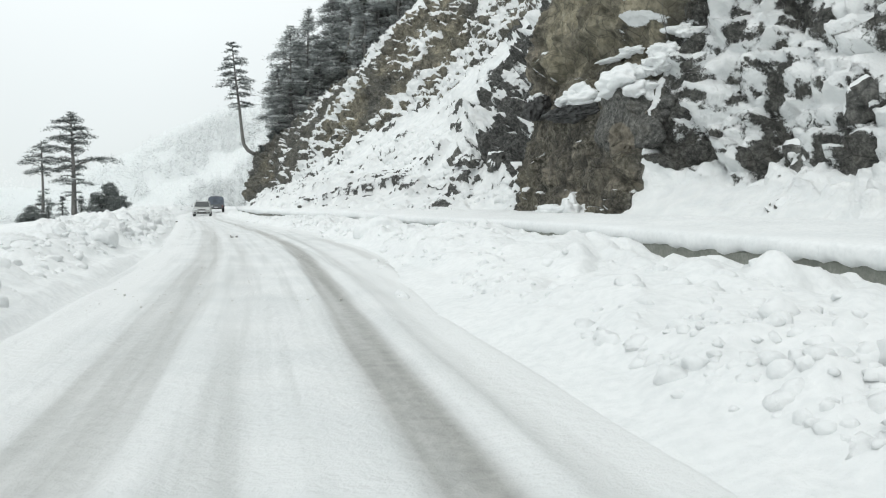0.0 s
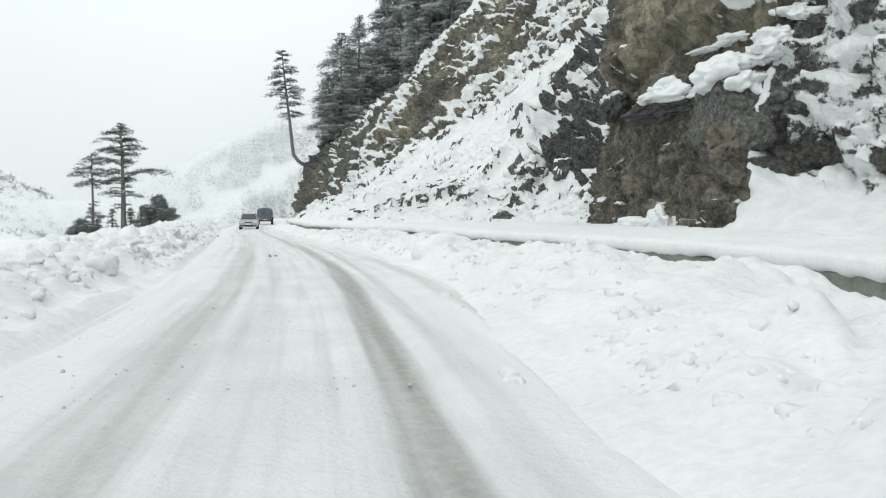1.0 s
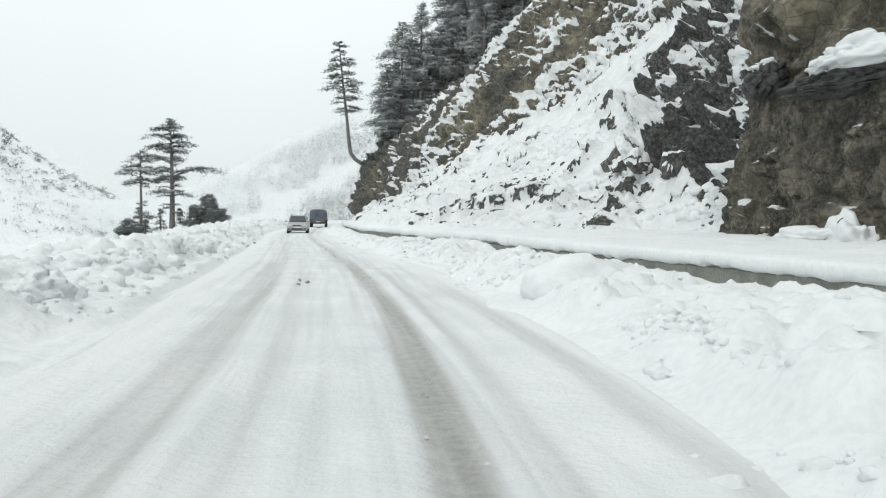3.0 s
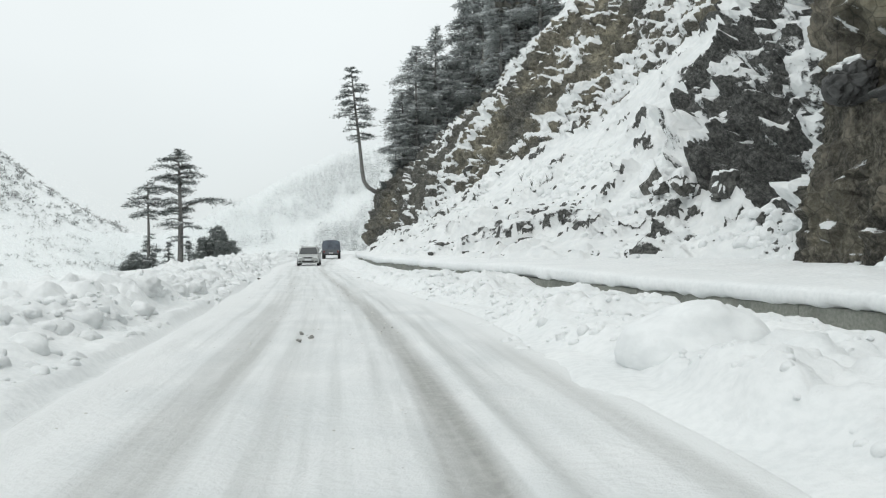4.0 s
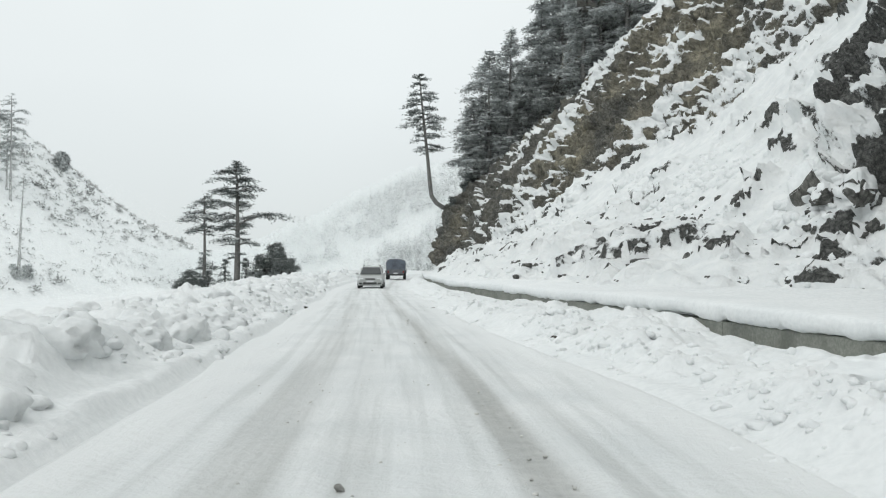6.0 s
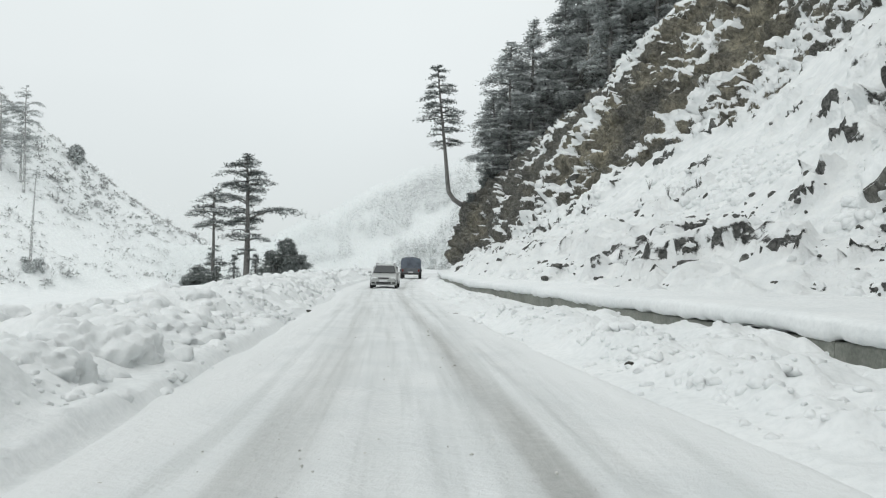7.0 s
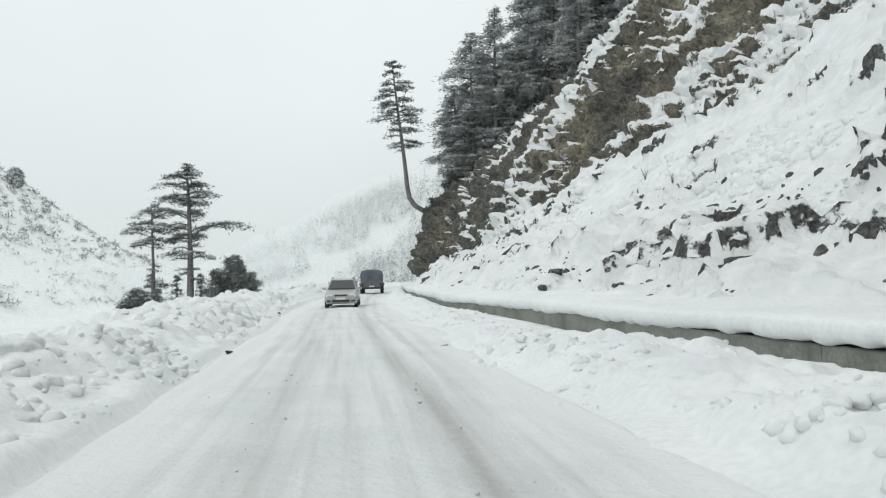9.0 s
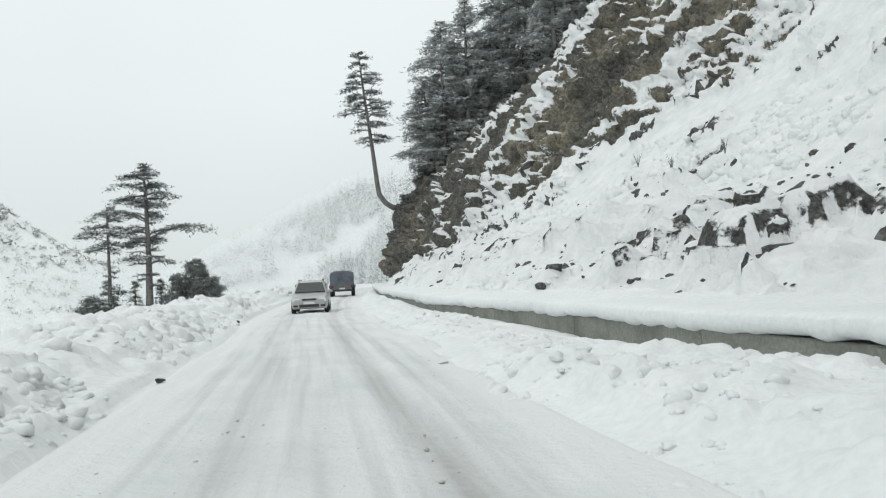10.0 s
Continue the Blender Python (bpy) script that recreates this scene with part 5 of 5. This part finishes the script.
# dry twigs poking out of the snow slope
def twig_bush(x, y, z, h, seed, label="bare twiggy shrub poking out of the snow"):
    rng = np.random.default_rng(seed)
    bm = bmesh.new()
    for k in range(9):
        a, l = rng.uniform(0, math.tau), h * rng.uniform(0.5, 1.0)
        lean = rng.uniform(0.1, 0.6)
        p1 = np.array([math.cos(a) * lean * l * 0.5, math.sin(a) * lean * l * 0.5, l * 0.6])
        p2 = p1 + np.array([math.cos(a + 0.4) * lean * l * 0.4, math.sin(a + 0.4) * lean * l * 0.4, l * 0.45])
        tube(bm, [(0, 0, -0.15), p1, p2], [0.014, 0.009, 0.004], 4)
    ob = part("shrub", bm, BARK, None, smooth=True)
    ob.matrix_basis = pose(x, y, z)
    return tagged(ob, label, "shrub", "bare shrubs on the slope")


for n, (x, y, z, h) in enumerate(((-6.2, 86.5, 6.0, 0.7), (-7.3, 92.0, 6.9, 0.6), (9.6, 37.5, 8.5, 1.6), (10.3, 37.2, 9.4, 1.9), (-4.9, 80.0, 5.9, 0.5))):
    twig_bush(x, y, z, h, 650 + n)


# ---- vehicles ----
WHITE_PAINT = simple("silver_white_paint", (0.34, 0.352, 0.345), 0.4, 0.0, 0.08, 3.0, coat=0.4)
GLASS_DARK = simple("tinted_glass", (0.035, 0.04, 0.042), 0.12, 0.0, 0.1)
BLACK = simple("black_plastic", (0.03, 0.03, 0.03), 0.6, 0.0, 0.2)
TYRE = simple("tyre_rubber", (0.028, 0.028, 0.028), 0.85, 0.0, 0.2)
RIM = simple("alloy", (0.35, 0.35, 0.35), 0.4, 0.8, 0.1)
LAMP = simple("lamp_glass", (0.62, 0.64, 0.64), 0.15, 0.0, 0.05)
RED_LAMP = simple("red_lamp_glass", (0.22, 0.03, 0.025), 0.2, 0.0, 0.1)
CANVAS = simple("dark_blue_canvas", (0.10, 0.115, 0.14), 0.9, 0.0, 0.3, 2.0, 0.03)
TRUCK_PAINT = simple("dark_grey_paint", (0.10, 0.108, 0.118), 0.5, 0.0, 0.2, 3.0)


def loft(bm, stations):
    """A closed shell through rings of equal length."""
    rings = [[bm.verts.new(p) for p in ring] for ring in stations]
    n = len(rings[0])
    for r, q in zip(rings, rings[1:]):
        for k in range(n):
            bm.faces.new((r[k], r[(k + 1) % n], q[(k + 1) % n], q[k]))
    bm.faces.new(rings[0][::-1])
    bm.faces.new(rings[-1])
    bmesh.ops.recalc_face_normals(bm, faces=bm.faces)


def wheel(parent, x, y, r, w):
    wh = tagged(new("wheel"))
    wh.parent = parent
    wh.matrix_basis = pose(x, y, r)
    bm = bmesh.new()
    prof = [(r * 0.62, -w / 2), (r * 0.92, -w / 2), (r, -w * 0.36), (r, w * 0.36), (r * 0.92, w / 2), (r * 0.62, w / 2)]
    rings = [[bm.verts.new((dx, math.cos(a) * rr, math.sin(a) * rr)) for rr, dx in prof] for a in np.linspace(0, math.tau, 25)[:-1]]
    for i in range(24):
        for k in range(5):
            bm.faces.new((rings[i][k], rings[i][k + 1], rings[(i + 1) % 24][k + 1], rings[(i + 1) % 24][k]))
    part("tyre", bm, TYRE, wh, smooth=True)
    bm = bmesh.new()
    bmesh.ops.create_cone(bm, cap_ends=True, segments=24, radius1=r * 0.64, radius2=r * 0.6, depth=w * 0.8, matrix=Matrix.Rotation(radians(90), 4, "Y"))
    part("rim", bm, RIM, wh)
    return wh


def section(y, half, low, high, shoulder=0.9, tuck=0.92):
    return [(-half * tuck, y, low), (-half, y, low + (high - low) * 0.35), (-half, y, low + (high - low) * 0.7), (-half * shoulder, y, high),
            (half * shoulder, y, high), (half, y, low + (high - low) * 0.7), (half, y, low + (high - low) * 0.35), (half * tuck, y, low)]


def estate_car(at, yaw):
    car = tagged(new("car"), "silver-white estate car facing along the snowy road", "car")
    car.matrix_basis = pose(*at, 0, 0, yaw)
    bm = bmesh.new()
    loft(bm, [section(-2.12, 0.66, 0.34, 0.60, 0.9), section(-2.02, 0.78, 0.24, 0.70, 0.9), section(-1.75, 0.84, 0.2, 0.79, 0.9), section(-1.0, 0.86, 0.2, 0.93, 0.9),
              section(0.3, 0.87, 0.2, 0.97, 0.93), section(1.6, 0.86, 0.2, 0.98, 0.93), section(2.05, 0.82, 0.26, 0.96, 0.9), section(2.15, 0.74, 0.34, 0.88, 0.9)])
    part("body", bm, WHITE_PAINT, car, smooth=False)
    bm = bmesh.new()
    loft(bm, [section(-0.95, 0.74, 0.90, 0.95, 0.95, 1.0), section(-0.30, 0.72, 0.92, 1.40, 0.80, 1.02), section(0.2, 0.72, 0.92, 1.50, 0.80, 1.02), section(1.4, 0.71, 0.92, 1.49, 0.80, 1.02), section(2.0, 0.68, 0.92, 1.34, 0.80, 1.02)])
    part("cabin", bm, WHITE_PAINT, car)
    bm = bmesh.new()
    for row in (((-0.70, -0.99, 0.955), (0.70, -0.99, 0.955), (0.56, -0.34, 1.385), (-0.56, -0.34, 1.385)),):
        f = [bm.verts.new(p) for p in row]
        g = [bm.verts.new((p[0], p[1] - 0.02, p[2] + 0.03)) for p in row]
        bm.faces.new(g)
        for k in range(4):
            bm.faces.new((f[k], f[(k + 1) % 4], g[(k + 1) % 4], g[k]))
    part("windscreen", bm, GLASS_DARK, car, "dark reflecting windscreen")
    for side in (-1, 1):
        bm = bmesh.new()
        for y0, y1 in ((-0.35, 0.5), (0.58, 1.85)):
            box(bm, (0.03, y1 - y0, 0.34), (side * 0.715, (y0 + y1) / 2, 1.16), 0.01, None)
        part("side_window", bm, GLASS_DARK, car)
        bm = bmesh.new()
        box(bm, (0.20, 0.10, 0.12), (side * 0.94, -0.72, 0.98), 0.03)
        part("mirror", bm, WHITE_PAINT, car)
        bm = bmesh.new()
        box(bm, (0.34, 0.10, 0.16), (side * 0.60, -2.03, 0.62), 0.03)
        part("headlight", bm, LAMP, car, "clear glass headlight")
        bm = bmesh.new()
        tube(bm, [(side * 0.56, -0.1, 1.50), (side * 0.56, 0.0, 1.555), (side * 0.56, 1.5, 1.545), (side * 0.55, 1.65, 1.48)], [0.022] * 4, 6)
        part("roof_rail", bm, BLACK, car)
        bm = bmesh.new()
        box(bm, (0.22, 0.06, 0.09), (side * 0.62, -2.10, 0.36), 0.02)
        part("fog_light", bm, BLACK, car)
        wheel(car, side * 0.76, -1.35, 0.31, 0.2)
        wheel(car, side * 0.76, 1.35, 0.31, 0.2)
    bm = bmesh.new()
    box(bm, (0.66, 0.06, 0.11), (0, -2.09, 0.63), 0.02)
    part("grille", bm, BLACK, car)
    bm = bmesh.new()
    box(bm, (0.9, 0.08, 0.14), (0, -2.10, 0.36), 0.03)
    part("air_intake", bm, BLACK, car)
    bm = bmesh.new()
    box(bm, (0.5, 0.02, 0.11), (0, -2.16, 0.48), 0.006)
    part("number_plate", bm, LAMP, car, "plain pale number plate")
    return car


estate_car((-23.6, 85.0, -0.02), 14)


def covered_truck(at, yaw):
    truck = tagged(new("truck"), "dark covered pickup truck driving away on the snow", "truck")
    truck.matrix_basis = pose(*at, 0, 0, yaw)
    bm = bmesh.new()
    loft(bm, [section(-2.3, 0.84, 0.55, 1.05, 0.98), section(-1.0, 0.86, 0.5, 1.08, 0.98), section(0.9, 0.86, 0.5, 1.08, 0.98), section(2.4, 0.8, 0.5, 1.1, 0.9), section(2.6, 0.72, 0.55, 1.0, 0.9)])
    part("body", bm, TRUCK_PAINT, truck)
    bm = bmesh.new()
    rings = []
    for y, h in ((-2.32, 2.02), (-1.6, 2.12), (-0.8, 2.08), (0.0, 2.12), (0.7, 2.06)):
        rings.append([(-0.98, y, 0.98), (-1.0, y, 1.7), (-0.93, y, h - 0.12), (-0.6, y, h), (0.0, y, h + 0.04), (0.6, y, h), (0.93, y, h - 0.12), (1.0, y, 1.7), (0.98, y, 0.98)])
    loft(bm, rings)
    part("canvas_cover", bm, CANVAS, truck, "dark blue tarpaulin cover")
    bm = bmesh.new()
    loft(bm, [section(0.72, 0.8, 1.0, 1.85, 0.88, 1.0), section(1.5, 0.8, 1.0, 1.85, 0.88, 1.0), section(2.0, 0.74, 1.0, 1.15, 0.9, 1.0)])
    part("cab", bm, TRUCK_PAINT, truck)
    bm = bmesh.new()
    box(bm, (1.6, 0.06, 0.5), (0, -2.36, 0.82), 0.02)
    part("tailgate", bm, TRUCK_PAINT, truck)
    bm = bmesh.new()
    box(bm, (1.7, 0.14, 0.16), (0, -2.44, 0.5), 0.03)
    part("bumper", bm, BLACK, truck)
    for side in (-1, 1):
        bm = bmesh.new()
        box(bm, (0.28, 1.0, 0.28), (side * 0.98, -1.3, 0.84), 0.1)
        part("mudguard", bm, TRUCK_PAINT, truck)
        bm = bmesh.new()
        box(bm, (0.12, 0.05, 0.22), (side * 0.78, -2.41, 0.82), 0.02)
        part("tail_light", bm, RED_LAMP, truck, "red tail light")
        wheel(truck, side * 0.9, -1.3, 0.42, 0.3)
        wheel(truck, side * 0.85, 1.6, 0.42, 0.26)
    bm = bmesh.new()
    box(bm, (0.46, 0.02, 0.12), (0, -2.40, 0.66), 0.005)
    part("number_plate", bm, LAMP, truck, "plain pale number plate")
    return truck


covered_truck((-30.6, 117.0, 0.0), 14)
